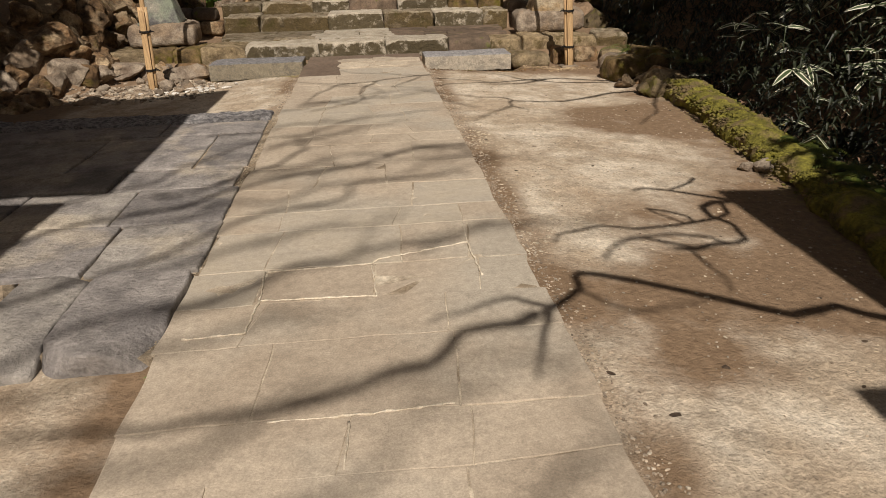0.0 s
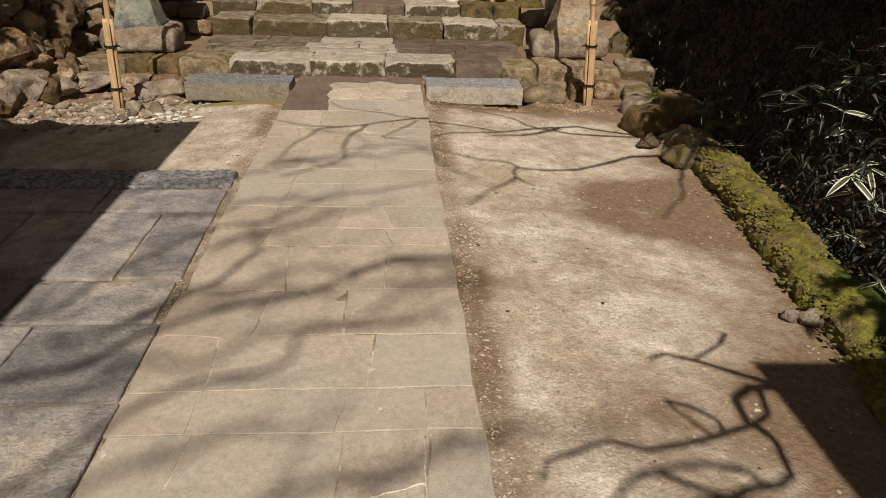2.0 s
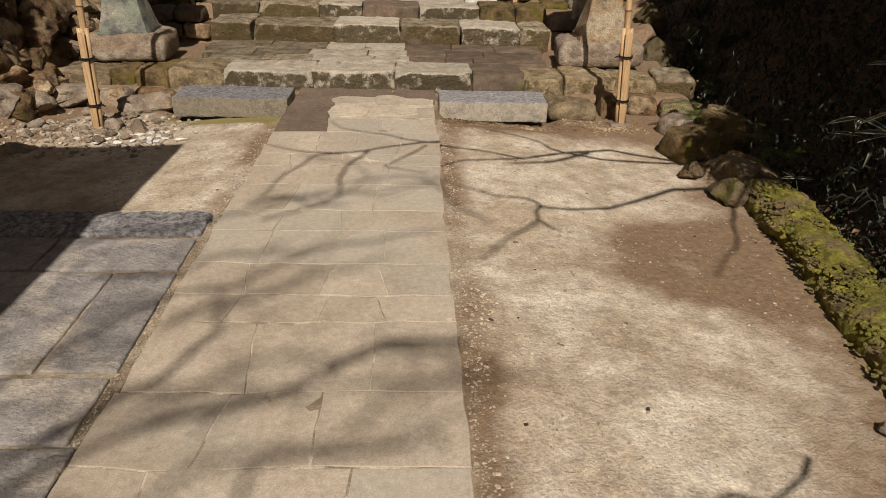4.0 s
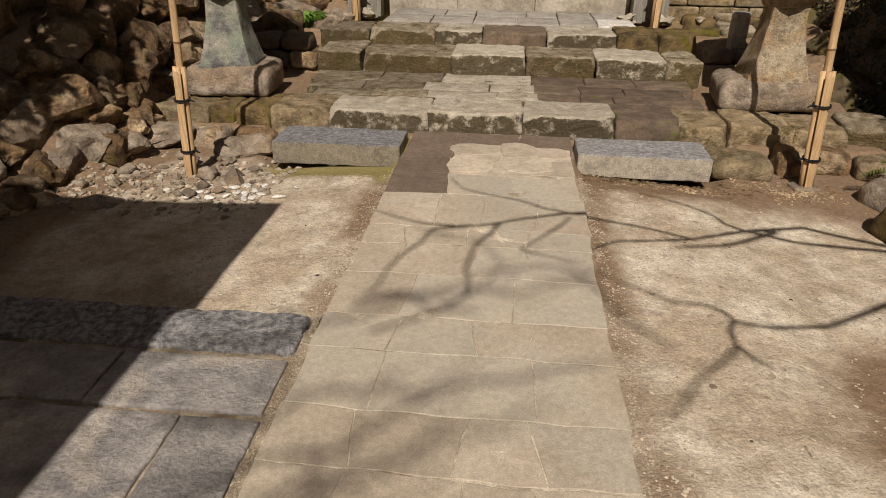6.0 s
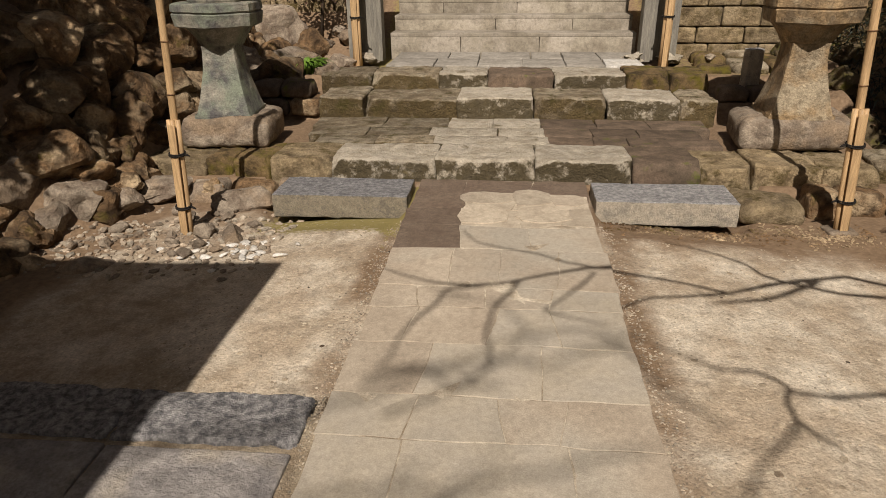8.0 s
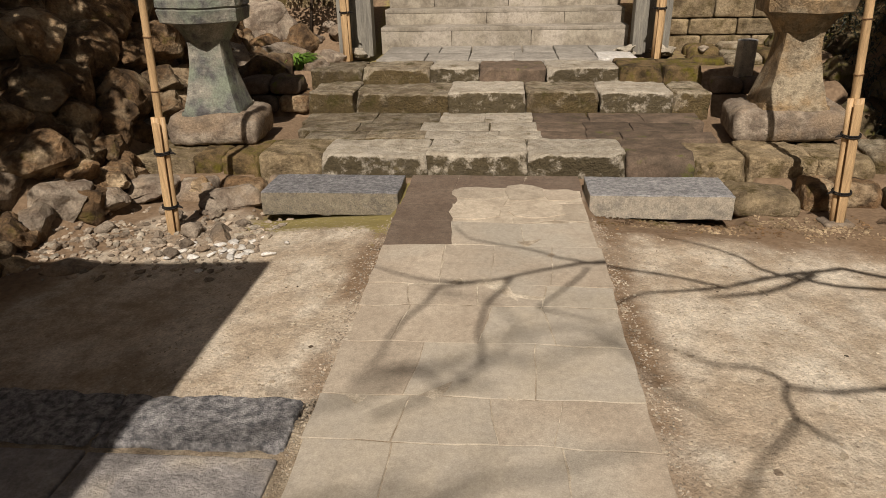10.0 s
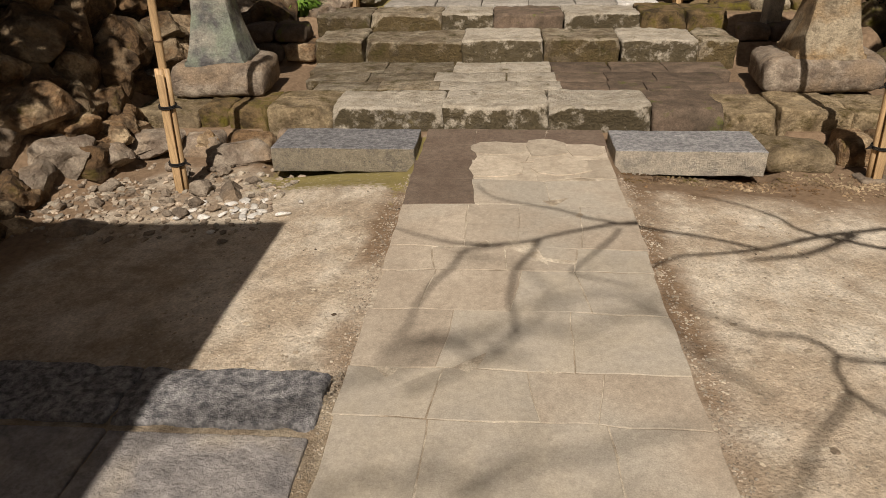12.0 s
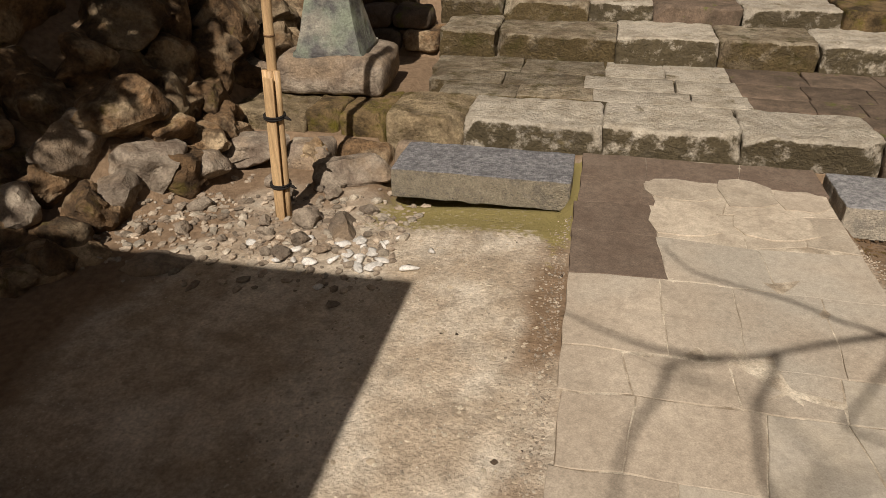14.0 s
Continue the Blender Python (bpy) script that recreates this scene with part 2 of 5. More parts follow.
def ground_material():
    m = surface("ground_earth", (0.60, 0.53, 0.42), (0.385, 0.31, 0.22), (0.44, 0.355, 0.255), scale=3.0, fine=65, bump=1.0, dist=0.018, grit=1.0, blot=0.32, pits=0.45,
                vary=0.0, speck=0.12, speck_col=(0.60, 0.56, 0.46))
    nt = m.node_tree
    n, l = nt.nodes, nt.links
    bs = n["Principled BSDF"]
    src = bs.inputs["Base Color"].links[0].from_socket
    at = n.new("ShaderNodeAttribute")
    at.attribute_name = "soil"
    tex = n.new("ShaderNodeTexNoise")
    tex.inputs["Scale"].default_value, tex.inputs["Detail"].default_value, tex.inputs["Roughness"].default_value = 2.2, 9, 0.68
    geo = n.new("ShaderNodeNewGeometry")
    l.new(geo.outputs["Position"], tex.inputs["Vector"])
    ad = n.new("ShaderNodeMath")
    ad.operation = "ADD"
    l.new(at.outputs["Fac"], ad.inputs[0])
    l.new(tex.outputs["Fac"], ad.inputs[1])
    mr = n.new("ShaderNodeMapRange")
    mr.inputs["From Min"].default_value, mr.inputs["From Max"].default_value = 0.72, 1.04
    l.new(ad.outputs[0], mr.inputs["Value"])
    mx = n.new("ShaderNodeMix")
    mx.data_type = "RGBA"
    l.new(mr.outputs["Result"], mx.inputs[0])
    l.new(src, mx.inputs[6])
    t2 = n.new("ShaderNodeTexNoise")
    t2.inputs["Scale"].default_value, t2.inputs["Detail"].default_value = 30, 6
    l.new(geo.outputs["Position"], t2.inputs["Vector"])
    m3 = n.new("ShaderNodeMix")
    m3.data_type = "RGBA"
    l.new(t2.outputs["Fac"], m3.inputs[0])
    m3.inputs[6].default_value, m3.inputs[7].default_value = (0.10, 0.063, 0.036, 1), (0.32, 0.225, 0.14, 1)
    l.new(m3.outputs[2], mx.inputs[7])
    a2 = n.new("ShaderNodeAttribute")
    a2.attribute_name = "moss"
    m4 = n.new("ShaderNodeMix")
    m4.data_type = "RGBA"
    ad2 = n.new("ShaderNodeMath")
    ad2.operation = "ADD"
    l.new(a2.outputs["Fac"], ad2.inputs[0])
    l.new(t2.outputs["Fac"], ad2.inputs[1])
    mr2 = n.new("ShaderNodeMapRange")
    mr2.inputs["From Min"].default_value, mr2.inputs["From Max"].default_value = 0.85, 1.15
    l.new(ad2.outputs[0], mr2.inputs["Value"])
    l.new(mr2.outputs["Result"], m4.inputs[0])
    l.new(mx.outputs[2], m4.inputs[6])
    m4.inputs[7].default_value = (0.25, 0.205, 0.075, 1)
    l.new(m4.outputs[2], bs.inputs["Base Color"])
    return m


def leaf_material(name, a, b, rough=0.45):
    m = bpy.data.materials.new(name)
    m.use_nodes = True
    nt = m.node_tree
    n, l = nt.nodes, nt.links
    bs = n["Principled BSDF"]
    geo = n.new("ShaderNodeNewGeometry")
    r = n.new("ShaderNodeMix")
    r.data_type = "RGBA"
    l.new(geo.outputs["Random Per Island"], r.inputs[0])
    r.inputs[6].default_value, r.inputs[7].default_value = (*a, 1), (*b, 1)
    l.new(r.outputs[2], bs.inputs["Base Color"])
    bs.inputs["Roughness"].default_value = rough
    return m


# Darker than real foliage: part of the bank's deep shade is in this colour.
M_LEAF = leaf_material("shade_darkened_leaf", (0.005, 0.008, 0.003), (0.020, 0.027, 0.008), 0.55)
M_DRY = leaf_material("dry_brown_leaf", (0.07, 0.035, 0.02), (0.15, 0.09, 0.05), 0.7)
M_RED = leaf_material("dark_red_leaf", (0.025, 0.010, 0.008), (0.06, 0.025, 0.014), 0.6)
M_GRASS = leaf_material("bright_green_grass", (0.06, 0.13, 0.012), (0.13, 0.22, 0.025))
M_FERN = leaf_material("fern_green", (0.045, 0.065, 0.012), (0.10, 0.115, 0.02))
M_SASA = leaf_material("bamboo_grass_leaf", (0.035, 0.055, 0.018), (0.06, 0.08, 0.03))
M_SASA_EDGE = leaf_material("pale_leaf_margin", (0.50, 0.50, 0.38), (0.60, 0.58, 0.46))

# ---- mesh helpers ----


def mesh_of(bm, name, material, smooth=True):
    me = bpy.data.meshes.new(name)
    bm.to_mesh(me)
    bm.free()
    me.materials.append(material)
    if smooth:
        me.polygons.foreach_set("use_smooth", [True] * len(me.polygons))
    return me


def faceted(me, degrees=24):
    """Crisp broken edges on a rock's mesh."""
    me.set_sharp_from_angle(angle=radians(degrees))
    return me


def part(name, bm, material, parent, label="", smooth=True, at=None):
    ob = new(name, mesh_of(bm, name, material, smooth) if isinstance(bm, bmesh.types.BMesh) else bm)
    if at is not None:
        ob.matrix_basis = at
    ob.parent = parent
    if label:
        tagged(ob, label)
    return ob


def thing(name, x, y, z, label, category, group="", kind="", rz=0.0):
    ob = new(name)
    ob.matrix_basis = pose(x, y, z, 0, 0, rz)
    return tagged(ob, label, category, group, kind)


def block(sx, sy, sz, r=0.02, amp=0.006, seed=0, step=0.07, taper=0.0, wob=0.0, chips=0, ragged=0.0):
    """A worn stone block, its base at z = 0, centred in plan. chips: corners knocked off; ragged: an uneven lower edge."""
    size, cuts = (sx, sy, sz), []
    for q in size:
        n = min(44, max(1, int(q / step)))
        c = [k / (n + 1) for k in range(n + 2)]
        e = r / q * 0.5
        if 0 < e < 0.15:
            c = sorted(set([0.0, e, 2 * e] + [v for v in c if 2.6 * e < v < 1 - 2.6 * e] + [1 - 2 * e, 1 - e, 1.0]))
        cuts.append(c)
    off = Vector((seed * 7.31, seed * 3.17, seed * 1.71))
    h = Vector((sx / 2, sy / 2, sz / 2))
    rg = random.Random(seed * 13 + 5)
    planes = []
    for _ in range(chips):
        no = Vector((rg.choice((-1, 1)) * rg.uniform(0.1, 1), rg.choice((-1, -1, 1)) * rg.uniform(0.2, 1), rg.uniform(0.2, 1))).normalized()
        reach = abs(no.x) * h.x + abs(no.y) * h.y + abs(no.z) * h.z
        planes.append((no, reach - rg.uniform(0.03, 0.085)))
    bm, seen = bmesh.new(), {}

    def vert(i, j, k):
        if (i, j, k) in seen:
            return seen[i, j, k]
        p = Vector(((cuts[0][i] - 0.5) * sx, (cuts[1][j] - 0.5) * sy, (cuts[2][k] - 0.5) * sz))
        low = p.z < -h.z * 0.99
        q = Vector([max(-(h[m] - r), min(h[m] - r, p[m])) for m in range(3)])
        d = p - q
        if d.length > 1e-6:
            p = q + d.normalized() * r
        for no, dist in planes:
            e = p.dot(no) - dist
            if e > 0:
                p -= no * e * 0.9
        p += noise.noise_vector(p * 2.2 + off) * wob + noise.noise_vector(p * 9 + off) * amp + noise.noise_vector(p * 24 + off) * amp * 0.5 + noise.noise_vector(p * 60 + off) * amp * 0.25
        if ragged and low:
            p.z += ragged * (0.5 + noise.noise(Vector((p.x * 9, p.y * 3, seed))) + 0.5 * noise.noise(Vector((p.x * 31, p.y * 3, seed))))
        t = 1 - taper * (p.z / sz + 0.5)
        seen[i, j, k] = bm.verts.new((p.x * t, p.y * t, p.z + h.z))
        return seen[i, j, k]

    nx, ny, nz = (len(c) - 1 for c in cuts)
    for i in range(nx):
        for j in range(ny):
            bm.faces.new((vert(i, j, nz), vert(i + 1, j, nz), vert(i + 1, j + 1, nz), vert(i, j + 1, nz)))
            bm.faces.new((vert(i, j, 0), vert(i, j + 1, 0), vert(i + 1, j + 1, 0), vert(i + 1, j, 0)))
        for k in range(nz):
            bm.faces.new((vert(i, 0, k), vert(i + 1, 0, k), vert(i + 1, 0, k + 1), vert(i, 0, k + 1)))
            bm.faces.new((vert(i, ny, k), vert(i, ny, k + 1), vert(i + 1, ny, k + 1), vert(i + 1, ny, k)))
    for j in range(ny):
        for k in range(nz):
            bm.faces.new((vert(0, j, k), vert(0, j, k + 1), vert(0, j + 1, k + 1), vert(0, j + 1, k)))
            bm.faces.new((vert(nx, j, k), vert(nx, j + 1, k), vert(nx, j + 1, k + 1), vert(nx, j, k + 1)))
    return bm


def boulder(seed, sx=1.0, sy=1.0, sz=1.0, rough=0.34, cuts=4, knock=11):
    """A rock of unit size, scaled."""
    bm = bmesh.new()
    bmesh.ops.create_icosphere(bm, subdivisions=cuts, radius=0.5)
    off = Vector((seed * 5.1, seed * 2.3, seed * 9.7))
    rg = random.Random(seed)
    planes = [(Vector((rg.uniform(-1, 1), rg.uniform(-1, 1), rg.uniform(-1, 1))).normalized(), rg.uniform(0.24, 0.40)) for _ in range(knock)]
    for v in bm.verts:
        p = v.co.copy()
        for no, d in planes:
            e = p.dot(no) - d
            if e > 0:
                p -= no * e * 0.93
        p += p.normalized() * (noise.noise(p * 3 + off) * rough * 0.5 + noise.noise(p * 8 + off) * rough * 0.16 + noise.noise(p * 20 + off) * rough * 0.05)
        v.co = Vector((p.x * sx, p.y * sy, p.z * sz))
    return bm


def prism(points, z0, z1, bevel=0.008, seed=0, amp=0.002, sub=0.12):
    """A flat slab over a polygon, with soft worn edges and a slightly uneven outline."""
    bm = bmesh.new()
    off = Vector((seed * 3.3, seed * 1.7, seed))
    ring = []
    n = len(points)
    for i in range(n):
        a, b = Vector((*points[i], 0)), Vector((*points[(i + 1) % n], 0))
        k = max(1, int((b - a).length / sub))
        for j in range(k):
            p = a.lerp(b, j / k)
            ring.append(p + noise.noise_vector(p * 6 + off) * amp * 2.5)
    c = sum(ring, Vector()) / len(ring)
    rows = []
    for inset, z in ((0, z0), (0, z1 - bevel), (bevel * 0.35, z1 - bevel * 0.3), (bevel * 1.3, z1)):
        rows.append([bm.verts.new((p.x + (c.x - p.x) / max(0.05, (c - p).length) * inset, p.y + (c.y - p.y) / max(0.05, (c - p).length) * inset,
                                   z + (noise.noise(p * 7 + off) * amp if z > z0 else 0))) for p in ring])
    for lo, hi in zip(rows, rows[1:]):
        for i in range(len(ring)):
            j = (i + 1) % len(ring)
            bm.faces.new((lo[i], lo[j], hi[j], hi[i]))
    mid = bm.verts.new((c.x, c.y, z1 + noise.noise(c * 3 + off) * amp))
    for i in range(len(ring)):
        bm.faces.new((rows[-1][i], rows[-1][(i + 1) % len(ring)], mid))
    bmesh.ops.recalc_face_normals(bm, faces=bm.faces[:])
    return bm


def tube(points, radii, sides=8, wob=0.0, seed=0):
    bm = bmesh.new()
    rings = []
    for i, p in enumerate(points):
        p = Vector(p)
        d = (Vector(points[min(i + 1, len(points) - 1)]) - Vector(points[max(i - 1, 0)])).normalized()
        u = d.cross(Vector((0.3, 0.2, 1)) if abs(d.z) < 0.9 else Vector((1, 0, 0))).normalized()
        w = d.cross(u)
        rings.append([bm.verts.new(p + (u * math.cos(a) + w * math.sin(a)) * radii[i] * (1 + wob * noise.noise(p * 5 + Vector((a, seed, 0)))))
                      for a in [2 * math.pi * k / sides for k in range(sides)]])
    for lo, hi in zip(rings, rings[1:]):
        for k in range(sides):
            bm.faces.new((lo[k], lo[(k + 1) % sides], hi[(k + 1) % sides], hi[k]))
    bm.faces.new(rings[0][::-1])
    bm.faces.new(rings[-1])
    return bm


def leaves(name, spots, size, material, parent, label="", slim=0.28, droop=0.3, seed=1, kind="stuff", edge=None):
    """Many folded leaves in one mesh. spots: (x, y, z)."""
    rg = random.Random(seed)
    vs, fs, ms = [], [], []
    for x, y, z in spots:
        s = size * rg.uniform(0.6, 1.35)
        a, t = rg.uniform(0, 6.283), rg.uniform(-0.5, 0.9)
        d = Vector((math.cos(a) * math.cos(t), math.sin(a) * math.cos(t), math.sin(t)))
        u = d.cross(Vector((rg.uniform(-0.4, 0.4), rg.uniform(-0.4, 0.4), 1))).normalized()
        o, w, i = Vector((x, y, z)), s * slim * 0.5, len(vs)
        m, e = o + d * s * 0.5, o + d * s - Vector((0, 0, s * droop))
        up = u.cross(d) * w * 0.35
        vs += [o, m + u * w + up, e, m - u * w + up, m]
        fs += [(i, i + 1, i + 4), (i + 1, i + 2, i + 4), (i, i + 4, i + 3), (i + 3, i + 4, i + 2)]
        ms += [0] * 4
    me = bpy.data.meshes.new(name)
    me.from_pydata([tuple(v) for v in vs], [], fs)
    me.materials.append(material)
    ob = new(name, me)
    ob.parent = parent
    return tagged(ob, label, "", "", kind)


# ---- ground ----


def ramp01(v, a, b):
    t = max(0.0, min(1.0, (v - a) / (b - a)))
    return t * t * (3 - 2 * t)


def ridge_x(y):
    """The line of the mossy kerb at the foot of the planted bank."""
    pts = ((-30, 2.1), (-6.2, 2.25), (-4.6, 2.55), (-3.3, 2.78), (-2.0, 2.95), (-0.9, 3.05), (0.2, 3.15), (1.2, 3.1), (3.0, 3.35), (40, 4.5))
    for (a, xa), (b, xb) in zip(pts, pts[1:]):
        if y <= b:
            return xa + (xb - xa) * max(0, (y - a)) / (b - a)
    return 4.5


def ground_z(x, y):
    z = -0.045 - 0.10 * ramp01(abs(x), 0.66, 2.4)
    z += 0.012 * noise.noise(Vector((x * 1.3, y * 1.3, 0))) + 0.005 * noise.noise(Vector((x * 6, y * 6, 2)))
    if abs(x) < 0.75 or (-2.3 < x < 0 and -6.1 < y < -2.3):
        z = min(z, -0.04)
    z -= (0.055 * ramp01(y, -0.5, -0.12) + 0.10 * ramp01(y, -0.08, 0.06)) * (1 - ramp01(y, 0.5, 0.6)) * ramp01(abs(x), 0.68, 0.75) * (1 - ramp01(abs(x), 1.65, 1.9))
    # steps and the terrace behind them
    up = 0.0
    if y > 0.75:
        up = 0.10
    if y > 2.3:
        up = 0.30
    if y > 2.9:
        up = 0.46
    if abs(x) < 2.0:
        up += 0.9 * ramp01(y, 4.6, 7.5)
        z = max(z, up - 0.06) if y > 0.75 else z
    elif x > 2.0:
        z = max(z, up * ramp01(y, 0.5, 1.0) - 0.02 + (0.5 * ramp01(x, 3.0, 4.2) * ramp01(y, 0.8, 3)) + 1.6 * ramp01(y, 4.3, 5.2)) if y > 0.5 else z
    else:
        z = max(z, up * ramp01(y, 0.5, 1.0) - 0.02 + 0.9 * ramp01(y, 4.2, 6.0)) if y > 0.5 else z
    # rock bank
    if x < -2.3:
        foot = -2.75 - 0.55 * ramp01(-y, 0.0, 1.1) - 3 * ramp01(-y, 2.0, 6.0) + 0.1 * ramp01(y, 1.2, 2.2)
        k = ramp01(foot - x, 0.0, 1.6) * ramp01(y, -1.9, 1.6)
        z = max(z, -0.15 + 1.6 * k + 0.25 * ramp01(foot - x, 0.0, 0.5) * ramp01(y, -1.2, -0.4))
        z += 1.3 * ramp01(-4.2 - x, 0.0, 2.5) * ramp01(y, -4, 1)
    # planted bank
    rx = ridge_x(y)
    if x > rx:
        z = max(z - 0.35 * ramp01(x - rx, 0.1, 0.35) * (1 - ramp01(x - rx, 0.5, 1.2)) + 1.9 * ramp01(x - rx, 0.6, 3.4), -0.7)
    # Unseen hills added on all sides to block light from the low sky.
    return z + 7 * ramp01(abs(x), 7, 14) + 8 * ramp01(y, 9, 17) + 6 * ramp01(-y, 22, 30)


def build_ground():
    def axis(lo, hi, fine_lo, fine_hi, step):
        out, v = [], fine_lo
        while v < fine_hi:
            out.append(v)
            v += step
        g = step
        v = fine_hi
        while v < hi:
            out.append(v)
            g *= 1.35
            v += g
        out.append(hi)
        g = step
        v = fine_lo - g
        head = []
        while v > lo:
            head.append(v)
            g *= 1.35
            v -= g
        return [lo] + head[::-1] + out
    xs, ys = axis(-400, 400, -4.6, 5.2, 0.05), axis(-400, 400, -8.2, 6.0, 0.05)
    vs = [(x, y, ground_z(max(-15, min(15, x)), max(-31, min(18, y)))) for y in ys for x in xs]
    w = len(xs)
    fs = [(j * w + i, j * w + i + 1, (j + 1) * w + i + 1, (j + 1) * w + i) for j in range(len(ys) - 1) for i in range(w - 1)]
    me = bpy.data.meshes.new("ground")
    me.from_pydata(vs, [], fs)
    me.polygons.foreach_set("use_smooth", [True] * len(me.polygons))
    soil, moss = me.attributes.new("soil", "FLOAT", "POINT"), me.attributes.new("moss", "FLOAT", "POINT")
    sv, mv = [], []
    for x, y, z in vs:
        rx = ridge_x(y)
        s = 0.10 + 0.05 * ramp01(x, 0.0, 1.0)
        s += 0.40 * ramp01(x, rx - 0.75, rx - 0.15)
        s += 0.50 * (1 - ramp01(math.hypot((x - 2.2) / 0.72, (y + 2.7) / 0.62), 0.6, 1.2))
        s += 0.30 * (1 - ramp01(math.hypot((x - 1.9) / 0.75, (y + 5.1) / 0.9), 0.6, 1.3))
        s += 0.5 * ramp01(y, -0.85, -0.2) if x > 0.7 else 0
        s += (0.36 + 0.4 * noise.noise(Vector((x * 2, y * 1.6, 5)))) * (1 - ramp01(abs(abs(x) - 0.72 - 0.05 * noise.noise(Vector((0, y * 3, 1)))), 0.0, 0.22))
        s += 0.9 * ramp01(-x, 2.4, 3.2) + 0.45 * ramp01(y, 0.3, 1.0) + 0.4 * ramp01(-y, 9, 12) + 0.6 * ramp01(x, rx, rx + 0.3)
        s += 0.12 * (1 - ramp01(math.hypot(x + 1.3, (y + 6.5)), 0.5, 1.2))
        s += 0.36 * (1 - ramp01(math.hypot((x - 1.35) / 0.75, (y + 5.72) / 0.36), 0.4, 1.3)) + 0.5 * (1 - ramp01(math.hypot((x - 1.08) / 0.3, (y + 6.16) / 0.2), 0.2, 1.3))
        s += 0.34 * ramp01(-x, 1.5, 1.9) * ramp01(y, -0.95, -0.6) * (1 - ramp01(y, 0.1, 0.3))
        if x < -1.75:
            s += 0.6 * ramp01(y, 0.0, 0.35)
        sv.append(min(s, 1.0))
        g = 0.72 * ramp01(y, -0.62, -0.3) * (1 - ramp01(abs(x + 1.1), 0.5, 0.9)) + 0.55 * (1 - ramp01(abs(x + 0.74), 0.0, 0.12)) * ramp01(y, -1.3, -0.3)
        g += 0.38 * (1 - ramp01(abs(x - rx + 0.10), 0.05, 0.4)) * ramp01(-y, 0.9, 2) + 0.45 * ramp01(y, 2.8, 3.2) * ramp01(x, 1.6, 2)
        mv.append(g if y < 0.5 or y > 2.8 else 0.1)
    soil.data.foreach_set("value", sv)
    moss.data.foreach_set("value", mv)
    me.materials.append(ground_material())
    tagged(new("ground", me), "bare trodden pale earth with brown damp soil patches", "ground", kind="structure")


build_ground()

# ---- stone walkway, side pavement, steps ----


def rect(x0, x1, y0, y1, gap=0.006, jit=0.0, rg=random):
    j = lambda: rg.uniform(-jit, jit)
    return [(x0 + gap + j(), y0 + gap + j()), (x1 - gap + j(), y0 + gap + j()), (x1 - gap + j(), y1 - gap + j()), (x0 + gap + j(), y1 - gap + j())]


PATH_ROWS = (
    (0.22, 0.56, (-0.28, 0.24)), (-0.10, 0.22, (-0.27, 0.13)), (-0.42, -0.10, (-0.27, 0.15, 0.44)), (-0.82, -0.42, (-0.25, 0.2)),
    (-1.34, -0.82, (-0.27, 0.02, 0.36)), (-1.58, -1.34, (-0.42, -0.05, 0.3)), (-1.93, -1.58, (-0.42, 0.0, 0.3)), (-2.33, -1.93, (-0.3, 0.22)),
    (-2.62, -2.33, (-0.31, 0.05, 0.3)), (-3.0, -2.62, (-0.33, 0.31)), (-3.3, -3.0, (-0.36, 0.04, 0.31)), (-3.53, -3.3, (-0.36, 0.05, 0.32)),
    (-4.0, -3.53, (-0.2, 0.3)), (-4.38, -4.0, (-0.25, 0.12)), (-4.75, -4.38, (-0.39, 0.25)), (-4.97, -4.75, (-0.39, 0.15, 0.46)),
    (-5.38, -4.97, (-0.38, 0.16, 0.45)), (-5.66, -5.38, (-0.39, 0.04, 0.45)), (-5.93, -5.66, (-0.38, 0.29)), (-6.33, -5.93, (-0.3, 0.28)),
    (-6.55, -6.33, (-0.05, 0.28)))


